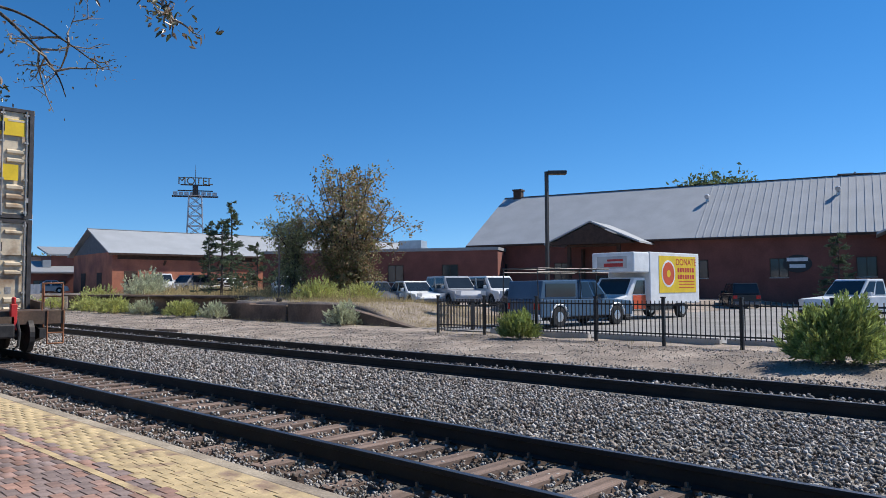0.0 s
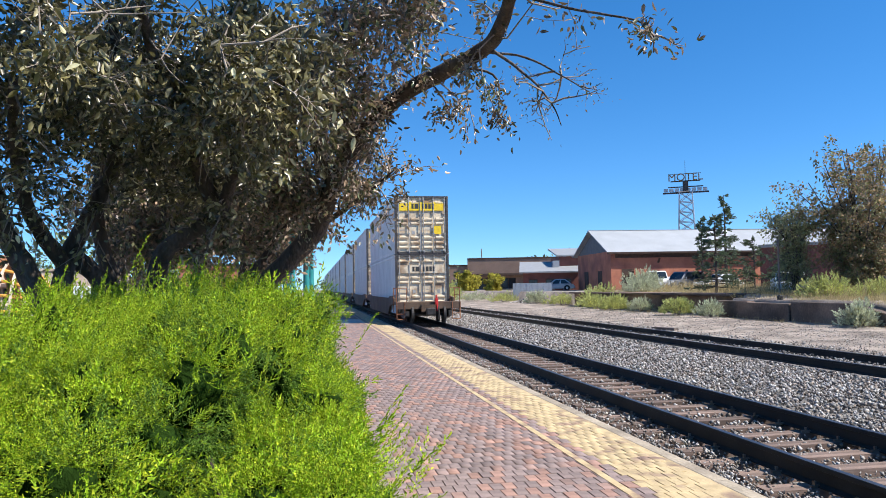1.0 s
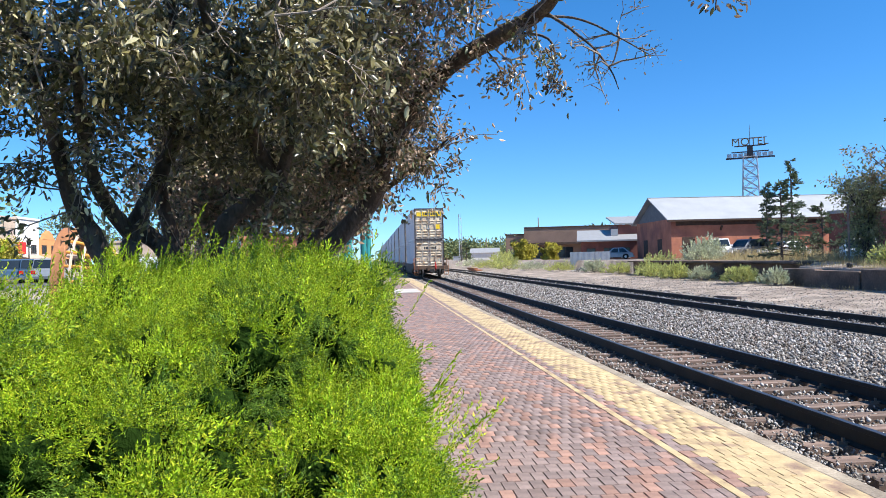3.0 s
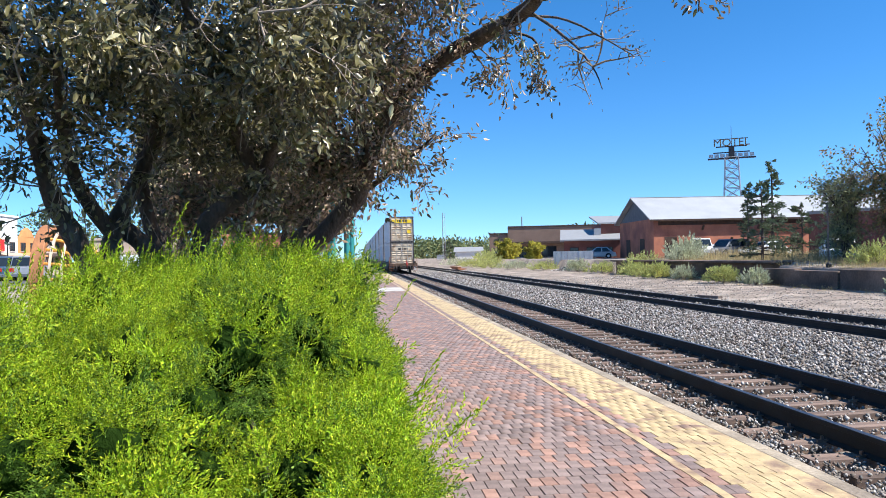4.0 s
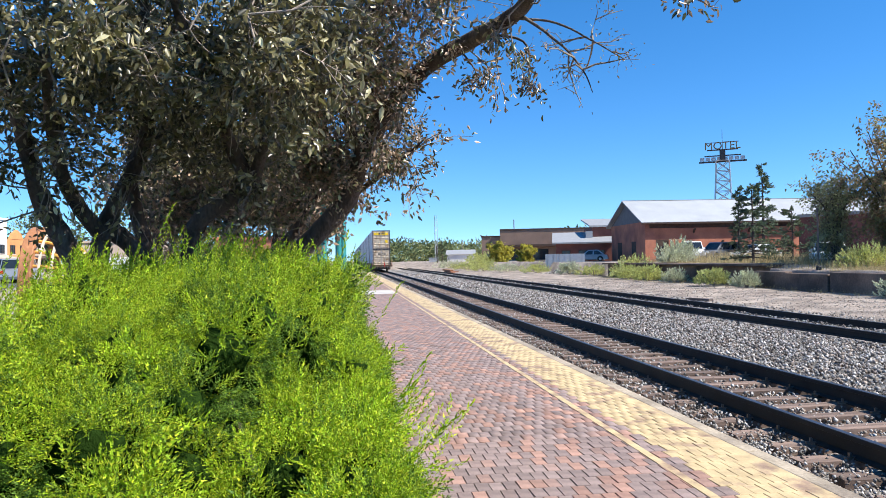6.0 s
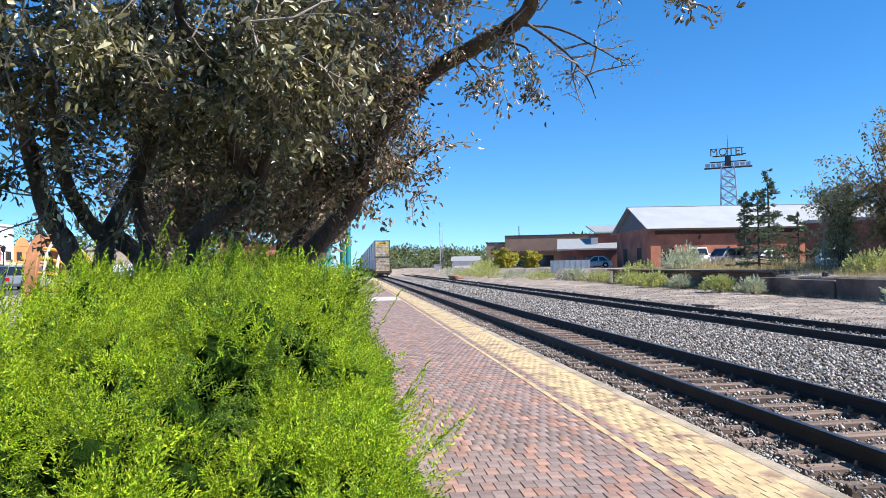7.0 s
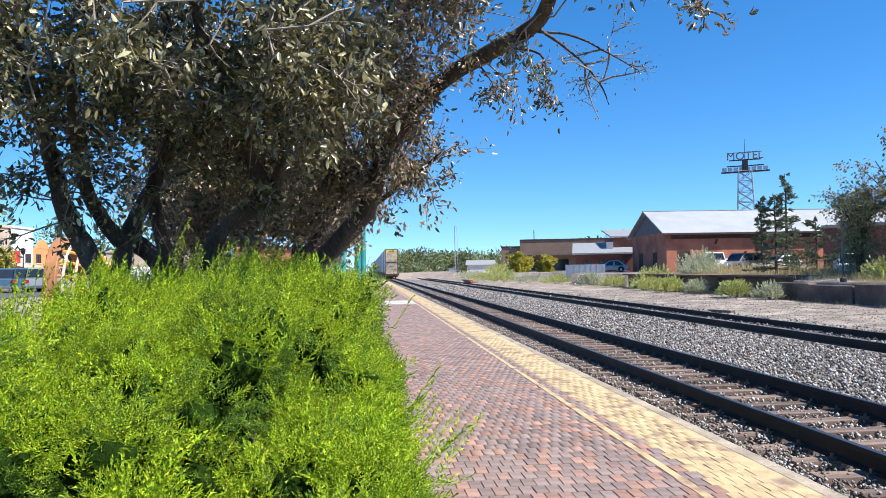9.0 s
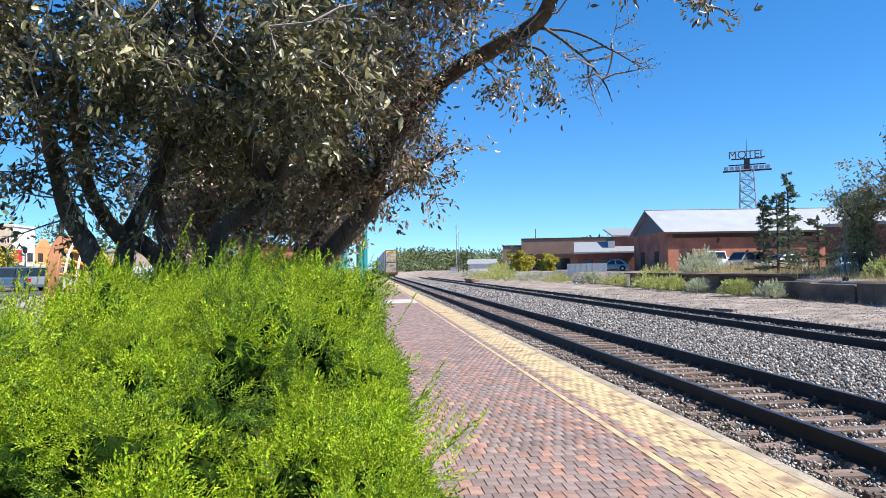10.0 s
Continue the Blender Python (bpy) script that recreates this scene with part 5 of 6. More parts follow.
for x0, x1, y0, y1, n, h in ((21.2, 27, 26, 60, 5200, 0.4), (24, 30, 30, 44, 2500, 0.8), (19.5, 20.2, 22, 60, 900, 0.22), (20.9, 28, 20.8, 31, 22000, 0.17), (17.6, 19.8, -2, 19, 700, 0.2), (26, 34, 44, 62, 2500, 0.9), (3.47, 4.2, 2, 30, 240, 0.12)):
    p = np.stack([rng.uniform(x0, x1, n), rng.uniform(y0, y1, n), np.zeros(n)], 1)
    p[:, 2] = ground_z(p[:, 0], p[:, 1]) if x0 > 4 else -0.25
    gp.append(scatter(tpl, p, np.array([0, 0, 1.0]) + rng.normal(0, 0.3, (n, 3)), h * rng.uniform(0.5, 1.3, n)))
tagged(cloud("dry_grass", gp, "drygrass"), "thin dry straw-coloured grass and weeds", "grass", kind="stuff")


def conifer(label, x, y, base, h, r, seed, ragged=0.3):
    g = np.random.default_rng(seed)
    t = thing("pine_tree", label, "tree")
    s = Shape().tube([(x, y, base - 0.3), (x + 0.05, y, base + h * 0.5), (x, y, base + h)], [h * 0.02, h * 0.012, 0.02], 7)
    pts, dirs, size = [], [], []
    levels = int(h * 1.9)
    for k in range(levels):
        f = k / levels
        z = base + h * (0.16 + 0.84 * f)
        rr = r * (1 - f) ** 0.85 * g.uniform(1 - ragged, 1 + ragged) + 0.1
        for b in range(int(g.integers(4, 8))):
            a = g.uniform(0, 6.28)
            rl = rr * g.uniform(0.55, 1.1)
            z = base + h * (0.16 + 0.84 * f) + g.normal(0, 0.3)
            tip = Vector((x + math.cos(a) * rl, y + math.sin(a) * rl, z - 0.12 * rl))
            s.tube([(x, y, z), tip], [0.035, 0.01], 4, False)
            for j in range(15):
                q = Vector((x, y, z)).lerp(tip, g.uniform(0.25, 1.0))
                pts.append(q[:]), dirs.append((math.cos(a), math.sin(a), g.uniform(-0.1, 0.6))), size.append(g.uniform(0.24, 0.52) * min(1, h / 8 + 0.3))
    part("trunk", s, "bark", t)
    pts, dirs, size = np.array(pts), np.array(dirs) + g.normal(0, 0.35, (len(pts), 3)), np.array(size)
    cloud("crown", [scatter(PLUMES[i], pts[i::4], dirs[i::4], size[i::4]) for i in range(4)], "pine", t)
    return t


conifer("tall dark spruce behind the depot", 39.4, 67.3, 0.8, 9.4, 1.9, 71)
conifer("dark spruce top behind the depot roof", 37.3, 68.0, 0.8, 7.2, 1.0, 72)
conifer("thin ragged pine on the dock", 23.9, 42.0, 0.8, 4.9, 1.35, 73, 0.55)
conifer("bushy dark pine on the dock", 27.8, 44.2, 0.8, 3.8, 1.8, 74, 0.5)
conifer("low broad pine beside the dock", 28.8, 43.0, 0.8, 2.7, 1.5, 78, 0.4)
conifer("small dark spruce before the brick hall", 60.2, 17.4, -0.2, 5.6, 1.6, 75)
conifer("small blue spruce beside the far store", 24.5, 128.0, 0.3, 4.6, 1.8, 76)
conifer("blue spruce far along the line", 19.0, 150.0, -0.2, 5.2, 2.0, 77)


def broad_tree(label, x, y, base, h, r, leaf, seed, n_limbs=14, leaves=5, trunk=0.22, size=0.16, name="deciduous_tree", low=0.3, loose=0.03):
    g = np.random.default_rng(seed)
    t = thing(name, label, "tree")
    fine, pts = Shape(), []
    for k in range(n_limbs):
        wood = Shape()
        a = 2.4 * k + g.uniform(-0.4, 0.4)
        lean = g.uniform(0.15, 1.0)
        top = Vector((x + math.cos(a) * r * lean, y + math.sin(a) * r * lean, base + h * (1.0 - 0.42 * lean ** 1.5) * g.uniform(0.85, 1.0)))
        mid = Vector((x + math.cos(a) * r * lean * 0.35, y + math.sin(a) * r * lean * 0.35, base + h * g.uniform(low, low + 0.15)))
        path = limb(wood, [(x + 0.1 * math.cos(a), y + 0.1 * math.sin(a), base - 0.2), (x + 0.15 * math.cos(a), y + 0.15 * math.sin(a), base + h * 0.12), mid, top], trunk * g.uniform(0.4, 0.75), 0.02, 6)
        part("trunk" if k == 0 else "limb", wood, "bark", t, smooth=True)
        pts += twigs_from(path, fine, g, 20, h * 0.2, 0.015, 0.5, 0.35)
    tagged(part("twig_growth", fine, "twig", t), kind="stuff")
    cloud("crown", [leaves_on(pts, g, size, leaves, h * loose)], leaf, t)
    return t


broad_tree("thin-leaved brown and green autumn tree beside the parked cars", 28.3, 35.0, 0.5, 8.9, 3.7, "autumn", 81, 24, 2, trunk=0.12, size=0.19, low=0.3, loose=0.014)
broad_tree("smaller half-bare tree with olive leaves", 25.9, 37.3, 0.8, 5.8, 1.9, "olive", 82, 12, 1, trunk=0.06, size=0.18, low=0.45, loose=0.02)
broad_tree("rounded green tree behind the brick hall", 83.0, 36.0, 0, 14.8, 5.6, "farleaf", 83, 20, 7, size=0.5, low=0.5, loose=0.045)
broad_tree("green tree behind the brick hall", 95.0, 12.0, 0, 16.0, 6.0, "farleaf", 84, 12, 4, size=0.6, low=0.5)
broad_tree("yellow autumn shrub before the far store", 24.2, 118.0, 0.2, 4.4, 2.3, "yellowleaf", 85, 10, 5, trunk=0.1, size=0.28, low=0.2)
broad_tree("yellow-green shrub before the far store", 27.0, 112.0, 0.3, 3.6, 1.8, "yellowleaf", 86, 9, 5, trunk=0.1, size=0.26, low=0.2)
broad_tree("small yellow-green street tree before the shops", -28.9, 62.0, 0.45, 4.0, 1.5, "yellowleaf", 87, 9, 2, trunk=0.08, size=0.2, low=0.4)
for x, y, h, r, k in ((-37.5, 96.0, 8.0, 2.6, 91), (-33.5, 99.0, 7.2, 2.4, 92), (-27.0, 104.0, 6.8, 2.6, 93)):
    conifer("dark green conifer behind the town shops", x, y, 0.4, h, r, k, 0.4)
g = np.random.default_rng(90)
woods = []
for k in range(70):
    x = g.uniform(-60, 70)
    if -12 < x - 0 < 3:
        continue
    y, r, h = g.uniform(240, 340), g.uniform(5, 9), g.uniform(6, 9.5)
    n = 620
    d = unit_dirs(n, 0.2)
    p = np.array([x, y, h * 0.45]) + d * np.array([r, r, h * 0.5]) * g.uniform(0.5, 1.0, (n, 1))
    woods.append(scatter(LEAF_FAR, p, d + g.normal(0, 0.5, (n, 3)), g.uniform(0.6, 1.3, n)))
for k in range(60):
    x, y, r, h = g.uniform(30, 260), g.uniform(150, 300), g.uniform(5, 9), g.uniform(7, 10)
    n = 420
    d = unit_dirs(n, 0.2)
    p = np.array([x, y, h * 0.45]) + d * np.array([r, r, h * 0.5]) * g.uniform(0.5, 1.0, (n, 1))
    woods.append(scatter(LEAF_FAR, p, d + g.normal(0, 0.5, (n, 3)), g.uniform(0.6, 1.3, n)))
for k in range(70):
    a, dd = g.uniform(-2.2, -0.15), g.uniform(110, 260)
    x, y, r, h = math.sin(a) * dd, math.cos(a) * dd, g.uniform(5, 9), g.uniform(10, 17)
    n = 620
    d = unit_dirs(n, 0.2)
    p = np.array([x, y, h * 0.45]) + d * np.array([r, r, h * 0.5]) * g.uniform(0.5, 1.0, (n, 1))
    woods.append(scatter(LEAF_FAR, p, d + g.normal(0, 0.5, (n, 3)), g.uniform(0.5, 1.0, n)))
tagged(cloud("far_woods", woods, "farleaf"), "distant green belt of trees along the line", "woods", kind="stuff")


# ---- vehicles ----
def wheel_part(parent, x, y, r, rim="chrome"):
    w = part("wheel", Shape().wheel(0, 0, 0, r, 0.24, 22), "rubber", parent)
    w.matrix_basis = pose(x, y, r, 0, 0, 90)
    s = Shape()
    s.tube([(-0.125, 0, 0), (-0.13, 0, 0)], [r * 0.5, r * 0.4], 14)
    s.tube([(0.125, 0, 0), (0.13, 0, 0)], [r * 0.5, r * 0.4], 14)
    part("rim", s, rim, w)
    return w


def vehicle(kind, label, category, m, paint, group="parked vehicles", rack=False, trim=None):
    """Nose along +x, origin on the ground under the middle."""
    L, W, H, R = {"sedan": (4.6, 1.8, 1.45, 0.32), "suv": (4.7, 1.9, 1.75, 0.36), "van": (5.0, 1.95, 1.9, 0.36), "pickup": (5.6, 1.95, 1.85, 0.4)}[kind]
    v = thing(kind if kind != "suv" else "sport_utility_vehicle", label, category, m, group)
    h = L / 2
    belt = H * 0.56
    low = R * 0.75
    if kind == "sedan":
        body = [(-h, low), (-h, belt * 0.8), (-h + 0.15, belt), (h - 1.3, belt), (h - 0.2, belt * 0.86), (h, belt * 0.6), (h, low)]
        cab = [(-h + 0.35, belt), (-h + 1.15, H), (h - 2.2, H), (h - 1.35, belt)]
    elif kind == "suv":
        body = [(-h, low), (-h, belt), (h - 1.15, belt), (h - 0.15, belt * 0.9), (h, belt * 0.65), (h, low)]
        cab = [(-h + 0.05, belt), (-h + 0.3, H), (h - 1.9, H), (h - 1.1, belt)]
    elif kind == "van":
        body = [(-h, low), (-h, belt), (h - 0.9, belt), (h - 0.1, belt * 0.8), (h, belt * 0.6), (h, low)]
        cab = [(-h + 0.03, belt), (-h + 0.15, H), (h - 1.8, H), (h - 0.85, belt)]
    else:
        body = [(-h, low + 0.1), (-h, belt + 0.05), (h - 1.5, belt + 0.05), (h - 0.1, belt * 0.95), (h, belt * 0.7), (h, low + 0.1)]
        cab = [(-0.55, belt + 0.05), (-0.4, H), (h - 2.2, H), (h - 1.5, belt + 0.05)]
    wheel_x = h - (0.95 if kind != "pickup" else 1.05)
    sill = body[0][1]
    for cx in (wheel_x, -wheel_x):           # wheel openings cut into the lower edge
        a0 = math.asin((sill - R) / (R + 0.09))
        body += [(cx + (R + 0.09) * math.cos(a), R + (R + 0.09) * math.sin(a)) for a in np.linspace(a0, math.pi - a0, 9)]
    flip = Matrix(((0, 1, 0, 0), (1, 0, 0, 0), (0, 0, 1, 0), (0, 0, 0, 1)))
    part("body", Shape().prism(body, -W / 2, W / 2, flip), paint, v, bevel=0.045)
    part("underbody", Shape().box(-h + 0.2, -W / 2 + 0.28, low - 0.02, h - 0.2, W / 2 - 0.28, belt * 0.8), "rubber", v)
    inset = [(a, b) for a, b in cab]
    n = len(inset)
    top_in = 0.16
    vv = [(a, -W / 2 + (0.05 if b < H else top_in), b) for a, b in inset] + [(a, W / 2 - (0.05 if b < H else top_in), b) for a, b in inset]
    ff = [tuple(range(n)), tuple(range(2 * n - 1, n - 1, -1))] + [(i, n + i, n + (i + 1) % n, (i + 1) % n) for i in range(n)]
    part("cabin", Shape().add(vv, ff), paint, v, bevel=0.05)
    # glazing, a little proud of the cabin
    (ax, az), (bx, bz), (cx, cz), (dx, dz) = cab

    def lerp(p, q, t):
        return (p[0] + (q[0] - p[0]) * t, p[1] + (q[1] - p[1]) * t)
    for sy in (-1, 1):
        for t0, t1 in ((0.06, 0.47), (0.53, 0.94)):
            lo0, lo1 = lerp((ax, az), (dx, dz), t0 * 0.92 + 0.05), lerp((ax, az), (dx, dz), t1 * 0.92 + 0.03)
            hi0, hi1 = lerp((bx, bz), (cx, cz), t0), lerp((bx, bz), (cx, cz), t1)
            quad, gl = [], Shape()
            for (px, pz), w in ((lo0, 0.1), (lo1, 0.1), (hi1, 0.86), (hi0, 0.86)):
                z = az + (bz - az) * w
                e = W / 2 - 0.05 + (0.05 - top_in) * w + 0.012
                quad.append((px, sy * e, z))
            gl.add(quad + [(x, y - sy * 0.01, z) for x, y, z in quad], [(0, 1, 2, 3), (4, 7, 6, 5), (0, 4, 5, 1), (1, 5, 6, 2), (2, 6, 7, 3), (3, 7, 4, 0)])
            part("side_window", gl, "glass", v)
    for nm, (p, q), off in (("windscreen", ((dx, dz), (cx, cz)), 0.015), ("rear_window", ((ax, az), (bx, bz)), -0.015)):
        a, b = lerp(p, q, 0.1), lerp(p, q, 0.88)
        y0, y1 = W / 2 - 0.13, W / 2 - 0.22
        part(nm, Shape().add([(a[0] + off, -y0, a[1]), (a[0] + off, y0, a[1]), (b[0] + off, y1, b[1]), (b[0] + off, -y1, b[1]), (a[0], -y0, a[1]), (a[0], y0, a[1]), (b[0], y1, b[1]), (b[0], -y1, b[1])],
                             [(0, 1, 2, 3), (7, 6, 5, 4), (0, 4, 5, 1), (1, 5, 6, 2), (2, 6, 7, 3), (3, 7, 4, 0)]), "glass", v)
    for sx in (-1, 1):
        part("bumper", Shape().box(sx * h - 0.1, -W / 2 + 0.03, low, sx * h + 0.1, W / 2 - 0.03, low + 0.22), trim or "greypaint", v, bevel=0.03)
        for sy in (-1, 1):
            wheel_part(v, sx * (h - (0.95 if kind != "pickup" else 1.05)), sy * (W / 2 - 0.11), R)
            part("wheel_arch", Shape().tube([(sx * (h - (0.95 if kind != "pickup" else 1.05)) + (R + 0.09) * math.cos(a * math.pi / 8), sy * (W / 2 - 0.01), R + (R + 0.09) * math.sin(a * math.pi / 8)) for a in range(9)], 0.045, 6), trim or paint, v)
            part("tail_light" if sx < 0 else "headlight", Shape().box(sx * h - 0.04, sy * (W / 2 - 0.18) - 0.13, belt * 0.68, sx * h + 0.03, sy * (W / 2 - 0.18) + 0.15, belt * 0.92), "taillight" if sx < 0 else "headlight", v)
    for sy in (-1, 1):
        part("side_mirror", Shape().box(dx - 0.55, sy * (W / 2 + 0.06) - 0.09, belt + 0.05, dx - 0.43, sy * (W / 2 + 0.06) + 0.09, belt + 0.24), paint, v, bevel=0.02)
    if kind == "pickup":
        if trim != "plain":
            bed = Shape().prism([(-h + 0.05, belt + 0.053), (-h + 0.2, H - 0.06), (-0.6, H - 0.02), (-0.56, belt + 0.053)], -W / 2 + 0.08, W / 2 - 0.08, flip)
        part("bed_cap" if rack else "tailgate", bed if rack else Shape().box(-h - 0.02, -W / 2 + 0.1, 0.55, -h - 0.002, W / 2 - 0.1, belt), paint, v, bevel=0.03)
        if rack:
            for sy in (-1, 1):
                part("cap_window", Shape().box(-h + 0.35, sy * (W / 2 - 0.075) - 0.012, belt + 0.14, -0.75, sy * (W / 2 - 0.075) + 0.012, H - 0.16), "glass", v)
    if rack:
        r = Shape()
        for x in (-h - 0.1, -0.5, h - 2.3):
            for sy in (-1, 1):
                r.tube([(x, sy * (W / 2 - 0.02), belt), (x, sy * (W / 2 - 0.06), H + 0.42)], 0.024, 6)
            r.tube([(x, -W / 2, H + 0.42), (x, W / 2, H + 0.42)], 0.024, 6)
        for sy in (-1, 1):
            for dzz in (0.42, 0.28):
                r.tube([(-h - 0.1, sy * (W / 2 - 0.06), H + dzz), (h - 1.5, sy * (W / 2 - 0.06), H + dzz)], 0.022, 6)
        part("ladder_rack", r, "lampbronze", v, "dark steel ladder rack")
    return v


LOT = -0.085


def gz(x, y):
    return float(ground_z(x, y))


vehicle("pickup", "slate-blue pickup with white trim and ladder rack in the lot", "pickup truck", pose(25.75, 17.55, LOT, 0, 0, -7), "bluepaint", rack=True, trim="whitepaint")
vehicle("pickup", "large white pickup parked in the lot", "pickup truck", pose(37.4, 9.9, LOT, 0, 0, 158), "whitepaint", trim="blackpaint")
vehicle("suv", "black sport utility vehicle before the brick hall", "car", pose(54.0, 22.3, LOT, 0, 0, 35), "blackpaint")
for kind, lab, x, y, rz, paint in (("sedan", "white sedan parked behind the dry grass", 30.4, 31.6, 250, "whitepaint"), ("suv", "silver-grey wagon parked in a row", 32.0, 30.0, 248, "silverpaint"),
                                   ("suv", "white sport utility vehicle parked in a row", 33.6, 28.2, 248, "whitepaint"), ("van", "white van parked in a row", 34.6, 25.6, 245, "whitepaint"),
                                   ("sedan", "dark grey sedan parked in a row", 29.3, 33.8, 250, "greypaint"), ("sedan", "dark sedan parked beside the pickup", 31.0, 23.8, 240, "greypaint"),
                                   ("sedan", "white sedan beside the autumn tree", 27.0, 39.4, 240, "whitepaint"),
                                   ("van", "white van before the brick depot", 33.5, 70.0, 250, "whitepaint"), ("suv", "grey wagon before the brick depot", 35.8, 69.0, 200, "greypaint"),
                                   ("sedan", "white sedan before the brick depot", 38.4, 67.0, 190, "whitepaint"), ("sedan", "silver sedan beside the grey metal fence", 30.4, 92.0, 160, "silverpaint"),
                                   ("sedan", "blue sedan at the far store", 25.0, 130.0, 180, "bluepaint")):
    vehicle(kind, lab, "car", pose(x, y, gz(x, y) if y > 26 or x < 20 else LOT, 0, 0, rz), paint)
for kind, lab, x, y, rz, paint in (("sedan", "white sedan on the town street", -29.6, 57.5, 112, "whitepaint"), ("suv", "slate-blue wagon on the town street", -26.5, 58.0, 116, "bluepaint"),
                                   ("suv", "dark blue wagon on the town street", -25.0, 58.5, 114, "bluepaint"), ("suv", "silver wagon on the town street", -23.6, 58.5, 100, "silverpaint")):
    vehicle(kind, lab, "car", pose(x, y, 0.475, 0, 0, rz), paint)


def box_truck():
    t = thing("box_truck", "white box truck with yellow side panel in the lot", "truck", pose(31.3, 17.8, LOT + 0.0, 0, 0, -5))
    # local: x to the rear, side with the panel at y = 0, width towards +y
    part("cargo_box", Shape().box(1.3, 0, 0.72, 5.7, 2.45, 3.22), "whitepaint", t, "white cargo box", bevel=0.04)
    part("overhang", Shape().box(0.0, 0.02, 2.22, 1.296, 2.43, 3.19), "whitepaint", t, bevel=0.06)
    part("cab", Shape().prism([(-1.0, 0.45), (-1.0, 1.0), (-0.25, 1.15), (0.35, 1.98), (1.28, 1.98), (1.28, 0.45)], 0.22, 2.25, Matrix(((0, 1, 0, 0), (1, 0, 0, 0), (0, 0, 1, 0), (0, 0, 0, 1)))), "whitepaint", t, bevel=0.06)
    part("cab_door", Shape().box(0.18, 0.2, 0.5, 1.2, 0.215, 1.15), "orange", t, "orange-red cab door")
    part("front_panel", Shape().box(-1.03, 0.3, 0.5, -1.01, 2.2, 0.95), "orange", t)
    part("door_window", Shape().add([(0.15, 0.205, 1.2), (1.15, 0.205, 1.2), (1.15, 0.205, 1.85), (0.5, 0.205, 1.85)], [(0, 1, 2, 3)]), "glass", t)
    part("windscreen", Shape().add([(-0.2, 0.35, 1.2), (-0.2, 2.1, 1.2), (0.31, 2.05, 1.92), (0.31, 0.4, 1.92), (-0.24, 0.35, 1.2), (-0.24, 2.1, 1.2), (0.27, 2.05, 1.92), (0.27, 0.4, 1.92)],
                                   [(0, 1, 2, 3), (4, 7, 6, 5), (0, 4, 5, 1), (1, 5, 6, 2), (2, 6, 7, 3), (3, 7, 4, 0)]), "glass", t)
    part("chassis", Shape().box(0.5, 0.6, 0.4, 5.6, 1.85, 0.6), "blackpaint", t)
    part("box_skirt", Shape().box(1.4, 0.03, 0.42, 3.2, 0.06, 0.61), "blackpaint", t)
    for x in (-0.15, 4.4):
        for y in (0.32, 2.15):
            w = part("wheel", Shape().wheel(0, 0, 0, 0.4, 0.26, 22), "rubber", t)
            w.matrix_basis = pose(x, y, 0.4, 0, 0, 90)
            part("rim", Shape().tube([(-0.135, 0, 0), (-0.14, 0, 0)], [0.24, 0.18], 14).tube([(0.135, 0, 0), (0.14, 0, 0)], [0.24, 0.18], 14), "chrome", w)
    p = part("side_panel", Shape().box(2.05, -0.016, 1.25, 5.35, -0.004, 3.05), "signyellow", t, "yellow advertising panel")
    for nm, r, mm, y in (("badge_rim", 0.66, "whitepaint", -0.022), ("badge", 0.56, "orange", -0.028), ("badge_centre", 0.18, "signyellow", -0.034)):
        v = [(2.85 + r * 0.9 * math.cos(a * math.pi / 14), y, 2.18 + r * math.sin(a * math.pi / 14)) for a in range(28)] + [(2.85 + r * 0.9 * math.cos(a * math.pi / 14), y + 0.006, 2.18 + r * math.sin(a * math.pi / 14)) for a in range(28)]
        part(nm, Shape().add(v, [tuple(range(28)), tuple(range(55, 27, -1))] + [(i, 28 + i, 28 + (i + 1) % 28, (i + 1) % 28) for i in range(28)]), mm, p)
    letters("DONATE", 0.46, "red", p, pose(4.45, -0.018, 2.75, 90, 0, 0), "lettering", 0.004)
    for z, w in ((2.37, 0.78), (2.03, 0.78)):
        for k in range(7):
            x0 = 4.45 - w + k * (2 * w / 7)
            part("letter_bar", Shape().box(x0, -0.022, z - 0.11, x0 + 2 * w / 7 - 0.07, -0.0165, z + 0.11), "red", p)
    for z in (1.8, 1.66, 1.5):
        part("text_bar", Shape().box(3.75, -0.022, z - 0.025, 5.2, -0.0165, z + 0.025), "orange", p)
    part("front_sign", Shape().box(-0.012, 0.4, 2.42, -0.002, 2.1, 3.0), "silverpaint", t)
    part("front_bar", Shape().box(-0.02, 0.6, 2.5, -0.013, 1.7, 2.67).box(-0.02, 0.6, 2.76, -0.013, 1.5, 2.86), "red", t)
    return t


box_truck()


